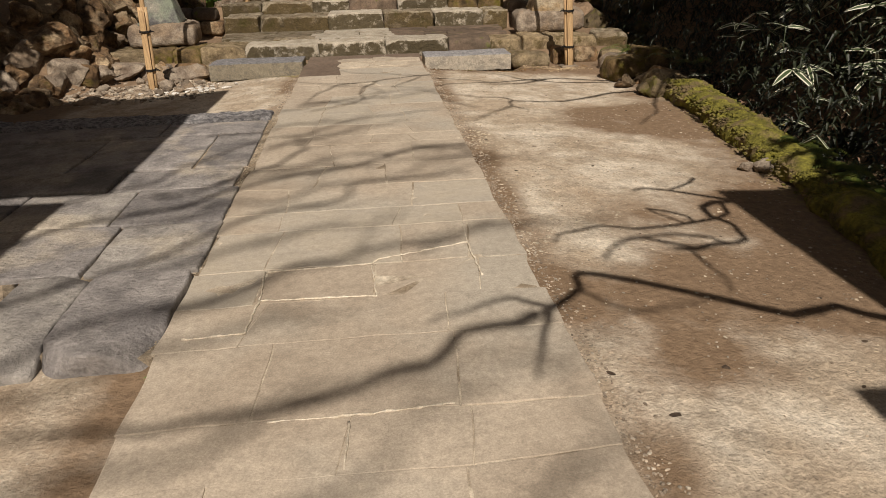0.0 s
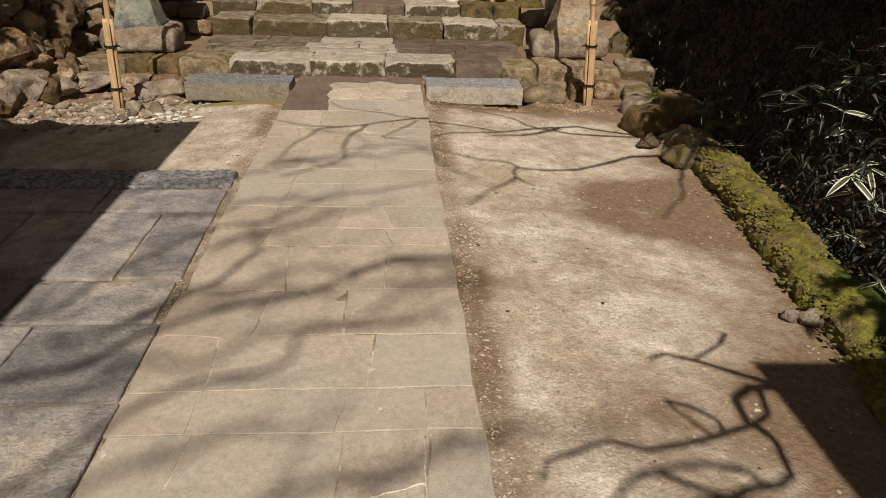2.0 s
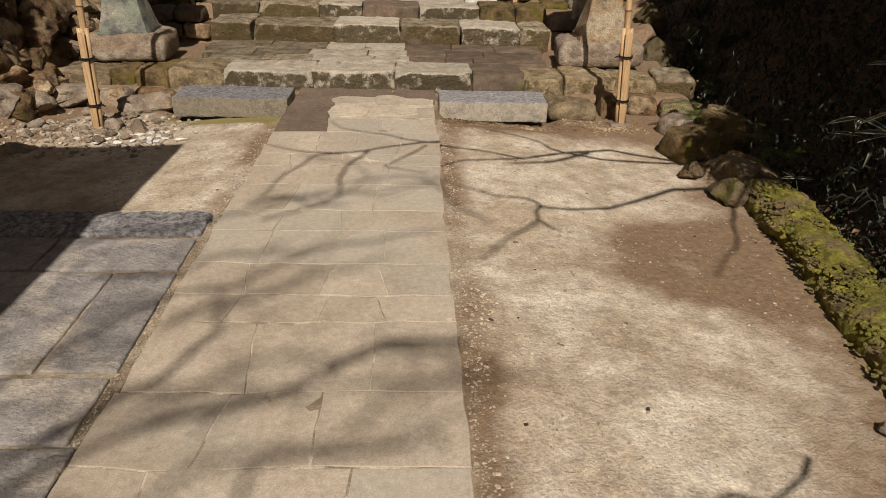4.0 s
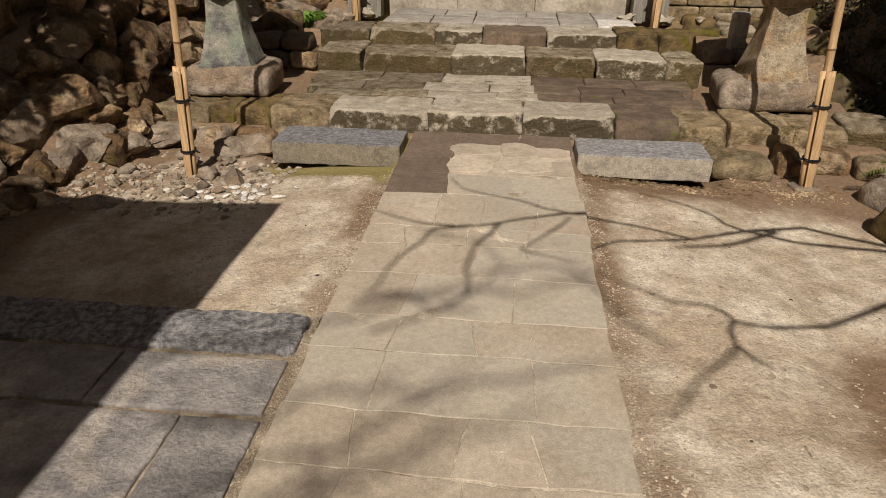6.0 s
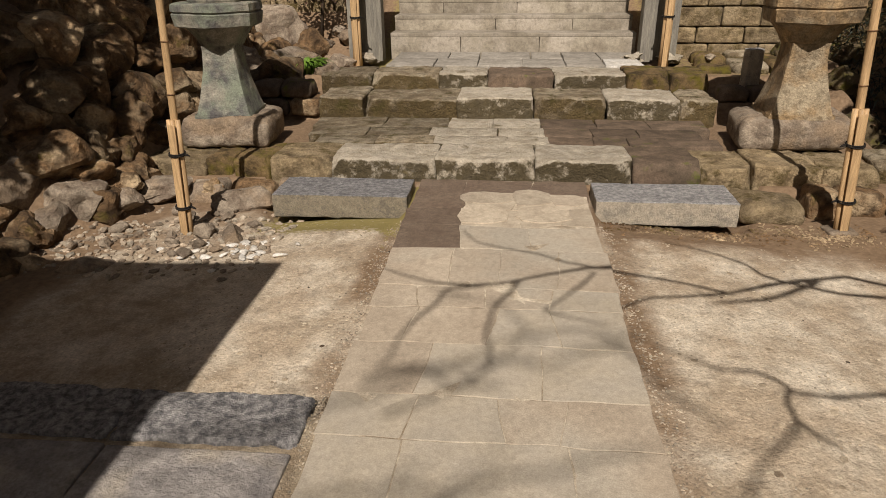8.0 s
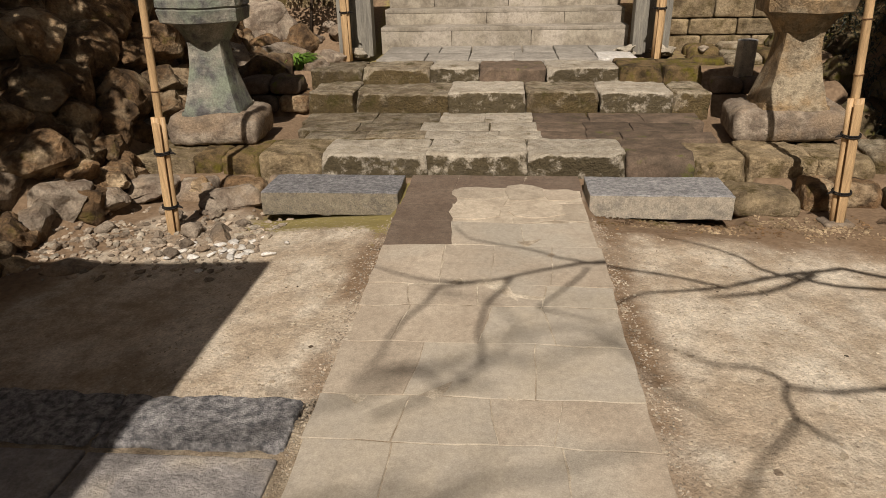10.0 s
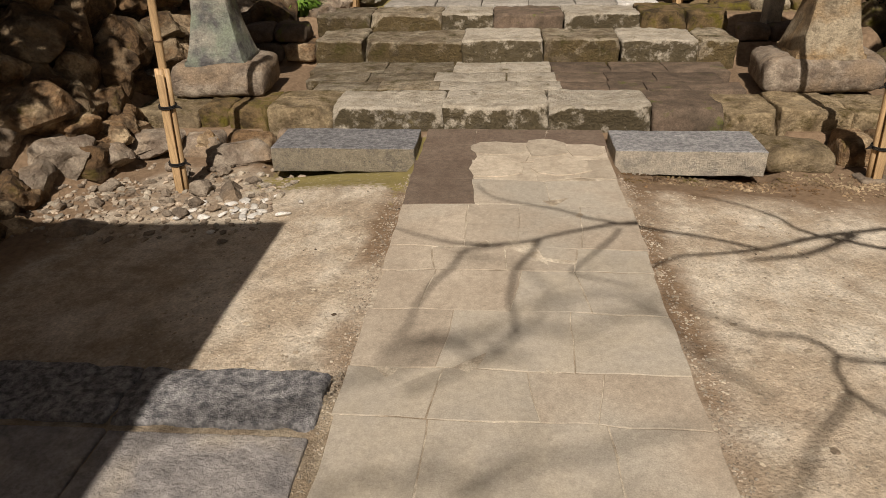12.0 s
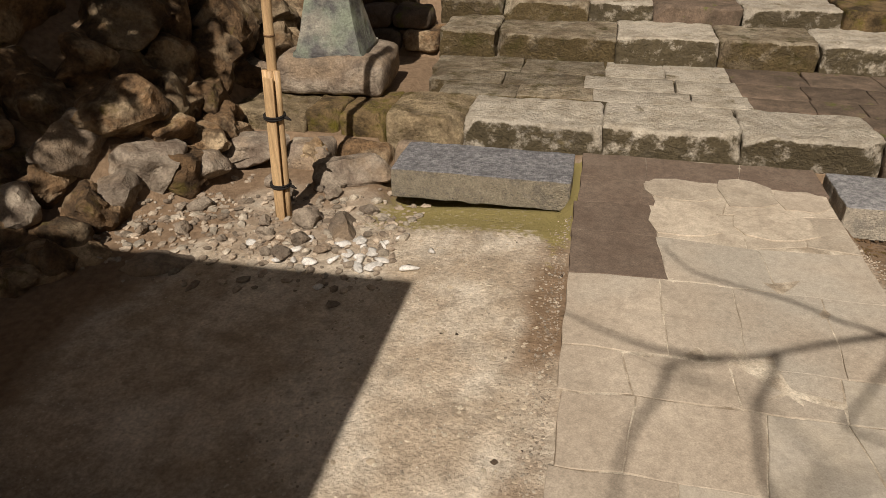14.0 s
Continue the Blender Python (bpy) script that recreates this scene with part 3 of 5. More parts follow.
def build_walkway():
    root = thing("walkway", 0, 0, 0, "straight garden walkway of worn sandstone slabs with pale mortar joints", "path", kind="structure")
    part("bed", block(1.29, 12.0, 0.2, 0.005, 0.0, 3, 0.6), M_BED, root, at=pose(0, -5.44, -0.2015))
    rg = random.Random(4)
    rows = list(PATH_ROWS)
    y = -6.55
    while y > -11:
        h = rg.uniform(0.3, 0.5)
        rows.append((y - h, y, (rg.uniform(-0.4, -0.1), rg.uniform(0.1, 0.45))))
        y -= h
    rows.sort()

    def bend(x, y, j):
        return y + noise.noise(Vector((x * 2.5, y * 3.7, 4.0))) * (0.03 if y < -0.5 or y > 0.5 else 0.09)

    for k, (y0, y1, cuts) in enumerate(rows):
        xs = [-0.655 + rg.uniform(-0.018, 0.006)] + list(cuts) + [0.655 + rg.uniform(-0.006, 0.02)]
        tilt = [0] + [rg.uniform(-0.03, 0.03) * (1 if y0 < -0.5 else 2.2) for _ in cuts] + [0]
        for i in range(len(xs) - 1):
            a, b, ta, tb = xs[i], xs[i + 1], tilt[i], tilt[i + 1]
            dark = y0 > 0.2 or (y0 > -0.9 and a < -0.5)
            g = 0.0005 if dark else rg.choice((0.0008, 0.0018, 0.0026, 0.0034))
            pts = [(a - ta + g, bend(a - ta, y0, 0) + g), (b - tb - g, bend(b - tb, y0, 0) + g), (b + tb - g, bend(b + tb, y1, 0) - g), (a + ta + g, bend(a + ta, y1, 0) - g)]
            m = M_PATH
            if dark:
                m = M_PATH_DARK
            elif y0 > -0.5:
                m = M_PATH_PALE
            elif (abs(y0 + 3.0) < 0.01 and -0.4 < a < 0.2) or (k * 5 + i * 3) % 8 in (3, 6):
                m = M_PATH_GRAY
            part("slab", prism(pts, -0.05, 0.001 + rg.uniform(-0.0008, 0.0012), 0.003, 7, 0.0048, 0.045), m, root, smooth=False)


def patch_pieces():
    """Thin irregular pieces of pale repair stone laid over the edge of the dark slabs."""
    root = bpy.data.objects["walkway"]
    for k, (cx, cy, rx, ry) in enumerate(((-0.10, 0.13, 0.19, 0.13), (0.24, 0.15, 0.15, 0.17), (0.50, 0.10, 0.12, 0.12), (-0.12, -0.22, 0.17, 0.18), (0.30, -0.20, 0.20, 0.15))):
        r = random.Random(k + 3)
        pts = [(cx + rx * math.cos(a) * (1 + r.uniform(-0.12, 0.1)) / max(abs(math.cos(a)), abs(math.sin(a))) ** 0.75,
                cy + ry * math.sin(a) * (1 + r.uniform(-0.12, 0.1)) / max(abs(math.cos(a)), abs(math.sin(a))) ** 0.75) for a in [2 * math.pi * j / 11 for j in range(11)]]
        part("patch", prism(pts, -0.01, 0.0065, 0.002, 7, 0.003, 0.03), M_PATH_PALE if k != 2 else M_PATH, root, smooth=False)


def mortar_lines():
    root = bpy.data.objects["walkway"]
    r = random.Random(6)
    for line in (((-0.39, -5.40), (0.03, -5.385), (0.06, -5.34), (0.25, -5.29), (0.44, -5.23)), ((0.03, -5.385), (0.045, -5.66), (-0.38, -5.635), (-0.39, -5.40)),
                 ((0.45, -5.02), (0.44, -5.23), (0.455, -5.55)), ((-0.60, -5.87), (-0.40, -5.86), (-0.38, -5.635)), ((-0.26, -6.33), (0.0, -6.335), (0.25, -6.32)), ((-0.04, -6.36), (-0.05, -6.54))):
        pts = []
        for (x0, y0), (x1, y1) in zip(line, line[1:]):
            n = max(2, int(math.hypot(x1 - x0, y1 - y0) / 0.02))
            pts += [(x0 + (x1 - x0) * k / n + r.uniform(-0.003, 0.003), y0 + (y1 - y0) * k / n + r.uniform(-0.004, 0.004), 0.003) for k in range(n)]
        pts.append((*line[-1], 0.003))
        part("mortar_line", tube(pts, [0.0036 * r.uniform(0.35, 1.5) for _ in pts], 6), M_MORTAR, root, "raised pale line of mortar")


def build_pavement():
    root = thing("side_pavement", 0, 0, 0, "low grey rough stone pavement beside the walkway", "pavement", kind="structure")
    part("bed", prism([(-1.2, -5.85), (-0.655, -5.95), (-0.655, -2.5), (-3.9, -2.5), (-3.9, -4.8), (-2.0, -4.85), (-2.0, -5.28), (-1.36, -5.32)], -0.2, -0.012, 0.004, 5, 0.001), M_SANDY, root, "sandy earth bed")
    rg = random.Random(8)
    table = ((-2.70, -2.385, (-1.47, -2.7, -3.9)), (-3.075, -2.735, (-1.44, -2.9, -3.9)), (-3.88, -3.10, (-1.02, -1.75, -2.6, -3.9)),
             (-4.27, -3.91, (-1.38, -2.4, -3.9)), (-4.79, -4.29, (-1.2, -1.75, -2.9, -3.9)), (-5.33, -4.81, (-1.12, -2.0)), (-5.97, -5.35, (-1.04, -1.32)))
    k = 0
    for y0, y1, cuts in table:
        edge = -0.70 if y0 > -4.4 else -0.67
        xs = [edge + rg.uniform(-0.018, 0.012)] + list(cuts)
        for b, a in zip(xs, xs[1:]):
            k += 1
            pitted = y1 > -2.5
            top = 0.012 if pitted else (0.026 if y1 < -5.2 else 0.008) + rg.uniform(-0.006, 0.008)
            part("slab", block(b - a - 0.012, y1 - y0 - 0.006, 0.17, 0.022 if pitted else 0.010, 0.014 if pitted else 0.004, k + 40, 0.016 if pitted and k < 3 else 0.03, 0, 0.007, 4 if y1 < -5.2 else 0),
                 M_BLUE if pitted else M_GREY if k % 3 else M_GREY_TAN, root, at=pose((a + b) / 2, (y0 + y1) / 2, top - 0.17, 0, 0, rg.uniform(-0.8, 0.8)))


def stone_row(root, name, joints, y0, y1, z0, z1, mats, r=0.03, amp=0.008, seed=0, wob=0.012, step=0.06, wings=False):
    rg = random.Random(seed)
    for i, (a, b) in enumerate(zip(joints, joints[1:])):
        dz, dy = rg.uniform(-0.012, 0.008), rg.uniform(-0.02, 0.02)
        part(name, block(b - a - 0.005, y1 - y0 + dy, z1 - z0 + dz, r, amp, seed * 31 + i, step, 0, wob, 2), mats[i % len(mats)], root,
             at=pose((a + b) / 2, (y0 + y1) / 2 - dy / 2, z0 - (0.022 if wings and abs(a + b) > 3.3 else 0)))


def build_steps():
    D, P, S, G = M_STEP_DARK, M_STEP_PALE, M_STEP, M_MOSSY
    s1 = thing("step_1", 0, 0, 0, "broad lowest garden step of worn pale and mossy stones", "step", kind="structure")
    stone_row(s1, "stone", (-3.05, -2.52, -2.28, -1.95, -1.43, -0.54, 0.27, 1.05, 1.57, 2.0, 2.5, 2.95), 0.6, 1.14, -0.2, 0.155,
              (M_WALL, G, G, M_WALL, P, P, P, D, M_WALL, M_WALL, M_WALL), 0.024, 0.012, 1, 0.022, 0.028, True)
    rg = random.Random(3)
    for j, (y0, y1, xs) in enumerate(((1.14, 1.42, (-1.7, -1.15, -0.62, 0.02, 0.40, 0.8, 1.1, 1.45, 1.9)), (1.42, 1.75, (-1.85, -1.3, -0.7, -0.05, 0.38, 0.82, 1.25, 1.8)),
                                      (1.75, 2.16, (-1.9, -1.2, -0.55, -0.1, 0.36, 0.9, 1.4, 1.95)))):
        for i, (a, b) in enumerate(zip(xs, xs[1:])):
            m = P if -0.75 < a < 0.3 else D if a > 0 else S
            if (j, i) in ((0, 2),):
                m = P
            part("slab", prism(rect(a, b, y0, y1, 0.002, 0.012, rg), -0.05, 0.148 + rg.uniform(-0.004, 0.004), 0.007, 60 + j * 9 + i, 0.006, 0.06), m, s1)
    s2 = thing("step_2", 0, 0, 0, "second garden step of weathered mossy stone blocks", "step", kind="structure")
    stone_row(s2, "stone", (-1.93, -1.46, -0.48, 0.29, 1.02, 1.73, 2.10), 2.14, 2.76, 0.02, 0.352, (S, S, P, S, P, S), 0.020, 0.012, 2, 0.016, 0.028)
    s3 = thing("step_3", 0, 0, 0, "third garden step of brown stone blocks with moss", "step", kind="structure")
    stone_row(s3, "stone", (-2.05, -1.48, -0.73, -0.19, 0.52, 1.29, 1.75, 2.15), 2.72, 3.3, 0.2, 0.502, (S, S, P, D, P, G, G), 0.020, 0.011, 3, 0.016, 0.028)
    land = thing("landing_paving", 0, 0, 0, "grey rectangular paving slabs on the upper landing", "paving", kind="structure")
    for j, (y0, y1) in enumerate(((3.3, 3.88), (3.88, 4.5))):
        o = 0.12 * j
        xs = (-1.42, -0.86 + o, -0.34, 0.18 + o, 0.69, 1.15, 1.6)
        for i, (a, b) in enumerate(zip(xs, xs[1:])):
            part("slab", prism(rect(a, b, y0, y1, 0.008, 0.012, rg), 0.4, 0.508 + rg.uniform(-0.004, 0.004), 0.01, 90 + i + 8 * j, 0.002), M_WHITE if (i, j) == (5, 0) else M_LANDING, land)
    st = thing("granite_stairs", 0, 0, 0, "broad straight stairs of pale granite blocks", "stairs", kind="structure")
    z, y = 0.5, 4.5
    for k in range(9):
        off = (0.0, 0.45, -0.3, 0.2)[k % 4]
        joints = (-1.56 - 0.0 * k, -0.62 + off, 0.42 + off, 1.66)
        top = 0.745 if k == 0 else z + 0.19
        part("tread", block(3.22, 0.55, 0.05, 0.005, 0.002, 300 + k, 0.09), M_GRANITE, st, at=pose(0.05, y + 0.275, top - 0.05))
        for i, (a, b) in enumerate(zip(joints, joints[1:])):
            part("riser", block(b - a - 0.005, 0.5, top - 0.0503 - z + 0.1, 0.008, 0.003, 200 + 3 * k + i, 0.12), M_GRANITE, st, at=pose((a + b) / 2, y + 0.252, z - 0.1))
        z, y = top, y + 0.40


build_walkway()
patch_pieces()
mortar_lines()
build_pavement()
build_steps()


def kerb_block(x0, x1, seed, mat, label):
    ob = new("granite_block", mesh_of(block(x1 - x0, 0.43, 0.185, 0.008, 0.005, seed, 0.020, 0, 0.004, 0, 0.03), "granite_block", mat))
    ob.matrix_basis = pose((x0 + x1) / 2, 0.252, -0.155)
    tagged(ob, label, "stone block", "granite blocks beside the walkway")


kerb_block(-1.745, -0.70, 11, M_BLOCK_DARK, "long rough-hewn darker grey granite block laid against the lowest step")
kerb_block(0.70, 1.72, 12, M_BLOCK, "long rough-hewn pale grey granite block laid against the lowest step")
for x, sy in ((-1.22, 0.3), (1.22, 0.3)):
    ob = new("footing_stone", mesh_of(block(0.96, 0.34, 0.1, 0.02, 0.008, 5, 0.1), "footing_stone", M_STEP_DARK))
    ob.matrix_basis = pose(x, 0.36, -0.22)
    tagged(ob, "dark low stone under a granite block", "stone")

# ---- lanterns ----


def loft(sections, sides=4, steps=6, turn=math.pi / 4, amp=0.003, seed=0):
    """A shape of stacked regular polygons (z, radius), with straight sides cut fine enough to wear."""
    bm = bmesh.new()
    rings = []
    for z, r in sections:
        ring = []
        for k in range(sides):
            a0, a1 = turn + 2 * math.pi * k / sides, turn + 2 * math.pi * (k + 1) / sides
            p0, p1 = Vector((math.cos(a0), math.sin(a0), 0)) * r, Vector((math.cos(a1), math.sin(a1), 0)) * r
            for j in range(steps):
                p = p0.lerp(p1, j / steps)
                if j == 0:
                    p *= 0.97
                p.z = z
                p += noise.noise_vector(p * 9 + Vector((seed, 0, 0))) * amp
                ring.append(bm.verts.new(p))
        rings.append(ring)
    n = sides * steps
    for lo, hi in zip(rings, rings[1:]):
        for i in range(n):
            bm.faces.new((lo[i], lo[(i + 1) % n], hi[(i + 1) % n], hi[i]))
    bm.faces.new(rings[0][::-1])
    bm.faces.new(rings[-1])
    return bm


def pedestal_sections(h, r0, r1, n=18):
    out = [(0, r0 * 0.985), (0.012, r0), (0.05, r0 * 0.985)]
    for i in range(1, n + 1):
        t = i / n
        out.append((h * t, r1 + (r0 - r1) * (1 - t) ** 1.7 if t < 0.92 else r1 * (1.0 + 0.06 * (t - 0.92) / 0.08)))
    return out


def lantern(x, y, z, mat, label, seed, base_w, rz, foot):
    root = thing("stone_lantern", x, y, z, label, "stone lantern", "pair of stone lanterns", rz=rz)
    part("base_stone", block(base_w, 0.66, 0.27, 0.075, 0.012, seed, 0.035, 0.03, 0.035, 7), M_ROCK_GREY, root, "rounded natural boulder base")
    part("pedestal", loft(pedestal_sections(0.62, foot, foot * 0.54), 4, 9, math.pi / 4, 0.006, seed), mat, root, at=pose(0, 0.0, 0.245), smooth=False)
    part("collar", loft([(0, foot * 0.53), (0.05, foot * 0.60), (0.11, foot * 0.72), (0.16, foot * 0.84)], 8, 4, 0.39, 0.004, seed), mat, root, at=pose(0, 0, 0.865), smooth=False)
    part("platform", loft([(0, 0.34), (0.015, 0.385), (0.11, 0.40), (0.12, 0.385), (0.128, 0.385), (0.135, 0.40), (0.19, 0.395), (0.20, 0.38)], 6, 5, 0.52, 0.006, seed), mat, root, at=pose(0, 0, 1.015), smooth=False, label="hexagonal stone platform")
    part("fire_box", loft([(0, 0.24), (0.02, 0.25), (0.30, 0.25), (0.32, 0.24)], 6, 4, 0.52, 0.003, seed), mat, root, at=pose(0, 0, 1.21), smooth=False)
    part("roof", loft([(0, 0.40), (0.05, 0.47), (0.12, 0.36), (0.25, 0.14), (0.30, 0.09)], 6, 5, 0.52, 0.006, seed), mat, root, at=pose(0, 0, 1.53), smooth=False)
    part("finial", loft([(0, 0.06), (0.05, 0.10), (0.12, 0.09), (0.2, 0.02)], 12, 1, 0, 0.002, seed), mat, root, at=pose(0, 0, 1.83), smooth=False)
    return root


lantern(-2.48, 1.22, 0.128, M_LANT_L, "greenish weathered stone lantern with a flared pedestal on a boulder base", 21, 0.80, 4, 0.365)
lantern(2.50, 1.42, 0.128, M_LANT_R, "brown weathered stone lantern with a flared pedestal on a boulder base", 22, 0.92, -3, 0.385)

# ---- bamboo poles ----


def bamboo(x, y, z, lean_x, lean_y, h, split_h, label, w=0.038, foot=False, side=1):
    root = thing("bamboo_pole", x, y, z, label, "bamboo pole", "bamboo poles beside the steps")
    up = Vector((lean_x, lean_y, 1))
    pts, rad, t = [], [], 0.0
    while t <= h:
        for d, k in ((0, 1.0), (0.012, 1.10), (0.024, 0.97)):
            pts.append(up * (t + d))
            rad.append(w * 0.62 * k * (1 - 0.12 * t / h))
        t += 0.34
    culm = part("culm", tube(pts, rad, 14), M_BAMBOO, root, "straight pale tan bamboo culm")
    t = 0.34
    while t < h:
        part("node", tube([up * (t + 0.004), up * (t + 0.014)], [w * 0.69 * (1 - 0.12 * t / h)] * 2, 14), M_BAMBOO_NODE, culm)
        t += 0.34
    if split_h:
        for k in (-1, 0, 1):
            o = Vector((k * w * 0.72, -w * 0.75 + abs(k) * w * 0.35, 0))
            n = 5
            part("split_cane", tube([o + up * (split_h * i / n) for i in range(n + 1)], [w * 0.42] * (n + 1), 8), M_BAMBOO, root, "split bamboo cane tied round the culm")
        part("split_cane", block(w * 1.15, w * 0.25, split_h * 0.97, 0.004, 0.0, 2, 0.2), M_BAMBOO, root, at=pose(0, -w * 1.25, 0, -math.degrees(math.atan(lean_y)), math.degrees(math.atan(lean_x)), 0))
        for f in (0.27, 0.72):
            for q in (0, 0.012):
                ring = [up * (split_h * f + q) + Vector((math.cos(a) * w * 1.28, math.sin(a) * w * 1.05 - w * 0.45, 0.006 * math.sin(a))) for a in [2 * math.pi * i / 16 for i in range(17)]]
                part("cord", tube(ring, [0.006] * 17, 6), M_ROPE, root, "black hemp cord")
            c = up * (split_h * f) + Vector((w * 1.28 * side, -w * 0.5, 0))
            part("cord", tube([c, c + Vector((0.02 * side, -0.015, 0.006)), c + Vector((0.045 * side, -0.02, -0.004))], [0.008, 0.009, 0.004], 6), M_ROPE, root, "black hemp cord knot")
    if foot:
        part("footing", block(0.2, 0.16, 0.06, 0.015, 0.006, 8, 0.04), M_ROCK_GREY, root, "small stone footing", at=pose(-0.01, -0.02, -0.03))


bamboo(-2.262, -0.345, -0.175, 0.055, 0.0, 2.6, 0.86, "leaning pale bamboo pole tied with black cord, standing in rubble", 0.043, side=1)
bamboo(2.41, -0.0, -0.15, -0.075, 0.0, 2.6, 0.88, "leaning bamboo pole tied with black cord on a small stone footing", 0.047, True, -1)
bamboo(-1.84, 3.72, 0.44, 0.0, 0.0, 2.2, 2.1, "upright pale bamboo tied to a grey post beside the granite stairs", 0.05, side=1)
bamboo(1.86, 3.72, 0.44, 0.0, 0.0, 2.2, 2.1, "upright pale bamboo tied to a grey post beside the granite stairs", 0.05, side=-1)


def gate_post(x, seed):
    root = thing("gate_post", x, 4.02, 0.46, "weathered grey square timber gate post beside the stairs", "post", "gate posts")
    for k, dx in enumerate((-0.15, 0.15)):
        part("shaft", block(0.13, 0.2, 2.6, 0.006, 0.002, seed + k, 0.25), M_POST, root, at=pose(dx, 0, 0))
    part("back_board", block(0.2, 0.06, 2.6, 0.006, 0.002, seed + 3, 0.25), M_POST, root, at=pose(0, 0.08, 0))


gate_post(-1.78, 31)
gate_post(1.83, 35)
for x, sx in ((-1.78, 0.5), (1.55, 0.34), (2.0, 0.36)):
    ob = new("footing_stone", mesh_of(boulder(int(x * 10) + 50, sx, 0.4, 0.16), "footing_stone", M_STEP_PALE))
    ob.matrix_basis = pose(x, 3.95, 0.50)
    tagged(ob, "rough pale footing stone at a gate post", "stone")

# ---- retaining walls ----


def course_wall(name, label, x0, x1, y, z0, heights, seed, rz=0, mat=M_WALL, mean=0.5):
    root = thing(name, 0, 0, 0, label, "stone wall", kind="structure")
    part("core", block(x1 - x0 - 0.04, 0.3, sum(heights) - 0.03, 0.01, 0.0, seed, 0.3), M_STEP_DARK, root, at=pose((x0 + x1) / 2, y + 0.30, z0))
    rg = random.Random(seed)
    z = z0
    for h in heights:
        x = x0 - rg.uniform(0, 0.2)
        while x < x1:
            w = mean * rg.uniform(0.75, 1.35)
            a, b = max(x, x0), min(x + w, x1)
            if b - a > 0.08:
                part("block", block(b - a - 0.012, 0.3, h - 0.014, 0.022, 0.006, rg.randrange(9999), 0.07, 0, 0.006), mat, root, at=pose((a + b) / 2, y + 0.15 + rg.uniform(-0.012, 0.012), z))
            x += w
        z += h
    return root


course_wall("wall_right", "retaining wall of tan squared stone blocks with mossy patches", 2.08, 3.4, 4.32, 0.42, (0.22, 0.20, 0.24, 0.24, 0.24, 0.24, 0.24), 61)
course_wall("wall_left", "retaining wall of worn tan stone blocks in dappled shade", -5.0, -2.05, 5.2, 0.5, (0.35, 0.3, 0.3, 0.3, 0.3, 0.3), 62, mean=0.8)

# ---- stone courses beside the granite blocks, and lone rocks ----

ROCK_MESH = [faceted(mesh_of(boulder(100 + i, knock=16), "rock", M_ROCK)) for i in range(9)]
ROCK_ROUND_MESH = [faceted(mesh_of(boulder(120 + i, rough=0.24, knock=8), "rock", M_ROCK)) for i in range(8)]
ROCK_GREY_MESH = [faceted(mesh_of(boulder(140 + i, rough=0.22, knock=7), "rock", M_ROCK_GREY)) for i in range(6)]
ROCK_MOSS_MESH = [faceted(mesh_of(boulder(170 + i, rough=0.25, knock=7), "rock", M_ROCK_MOSS)) for i in range(5)]


def rock(x, y, z, sx, sy, sz, k, kind="brown", rz=None, label="", group="rocks of the bank"):
    lib = {"brown": ROCK_MESH, "round": ROCK_ROUND_MESH, "grey": ROCK_GREY_MESH, "moss": ROCK_MOSS_MESH}[kind]
    ob = new("rock", lib[k % len(lib)])
    rg = random.Random(k * 17 + 3)
    ob.matrix_basis = pose(x, y, z, rg.uniform(-12, 12), rg.uniform(-12, 12), rg.uniform(0, 360) if rz is None else rz) @ Matrix.Diagonal((sx * 1.25, sy * 1.25, sz * 1.25, 1))
    return tagged(ob, label or {"brown": "jagged brown rock with rusty stains", "round": "rounded dark brown boulder in the bank", "grey": "smooth grey-brown rock in a bank", "moss": "rock overgrown with green moss"}[kind], "rock", group)


def squared(x, y, z, sx, sy, sz, seed, mat=M_STEP, rz=0):
    ob = new("squared_stone", mesh_of(block(sx, sy, sz, min(0.055, sz * 0.34), 0.012, seed, 0.03, 0.04, 0.03, 4), "squared_stone", mat))
    ob.matrix_basis = pose(x, y, z, 0, 0, rz)
    return tagged(ob, "rough squared brown stone in the low edging beside the steps", "stone", "edging stones")


squared(1.985, 0.28, -0.16, 0.48, 0.4, 0.17, 70, M_WALL)
squared(-2.42, 0.43, -0.2, 0.34, 0.3, 0.19, 76, M_ROCK_GREY, 6)
squared(-2.05, 0.47, -0.2, 0.36, 0.24, 0.18, 77, M_ROCK)
squared(-1.72, 0.52, -0.2, 0.28, 0.16, 0.18, 78, M_ROCK_GREY)
squared(2.42, 0.38, -0.17, 0.26, 0.34, 0.2, 71, M_ROCK)
squared(2.72, 0.45, -0.17, 0.30, 0.34, 0.19, 72, M_ROCK)
squared(3.06, 0.35, -0.17, 0.32, 0.36, 0.16, 73, M_WALL, -12)
squared(3.2, 0.95, -0.1, 0.45, 0.5, 0.25, 74, M_STEP, -8)
squared(3.40, 0.05, -0.16, 0.3, 0.35, 0.17, 75, M_ROCK, -20)
rock(-2.05, 0.18, -0.08, 0.40, 0.30, 0.20, 1, "grey", 10, "flat-bottomed brown stone beside a granite block")
rock(-2.36, 0.35, -0.08, 0.20, 0.22, 0.18, 2, "brown")
rock(-2.80, 0.30, -0.02, 0.46, 0.36, 0.16, 3, "grey", 20, "flat slanting grey-brown stone")
rock(-3.10, -0.12, -0.03, 0.46, 0.36, 0.42, 4, "round", None, "large rounded brown boulder at the foot of the bank")
rock(-3.05, 0.45, 0.05, 0.42, 0.4, 0.3, 5, "brown")
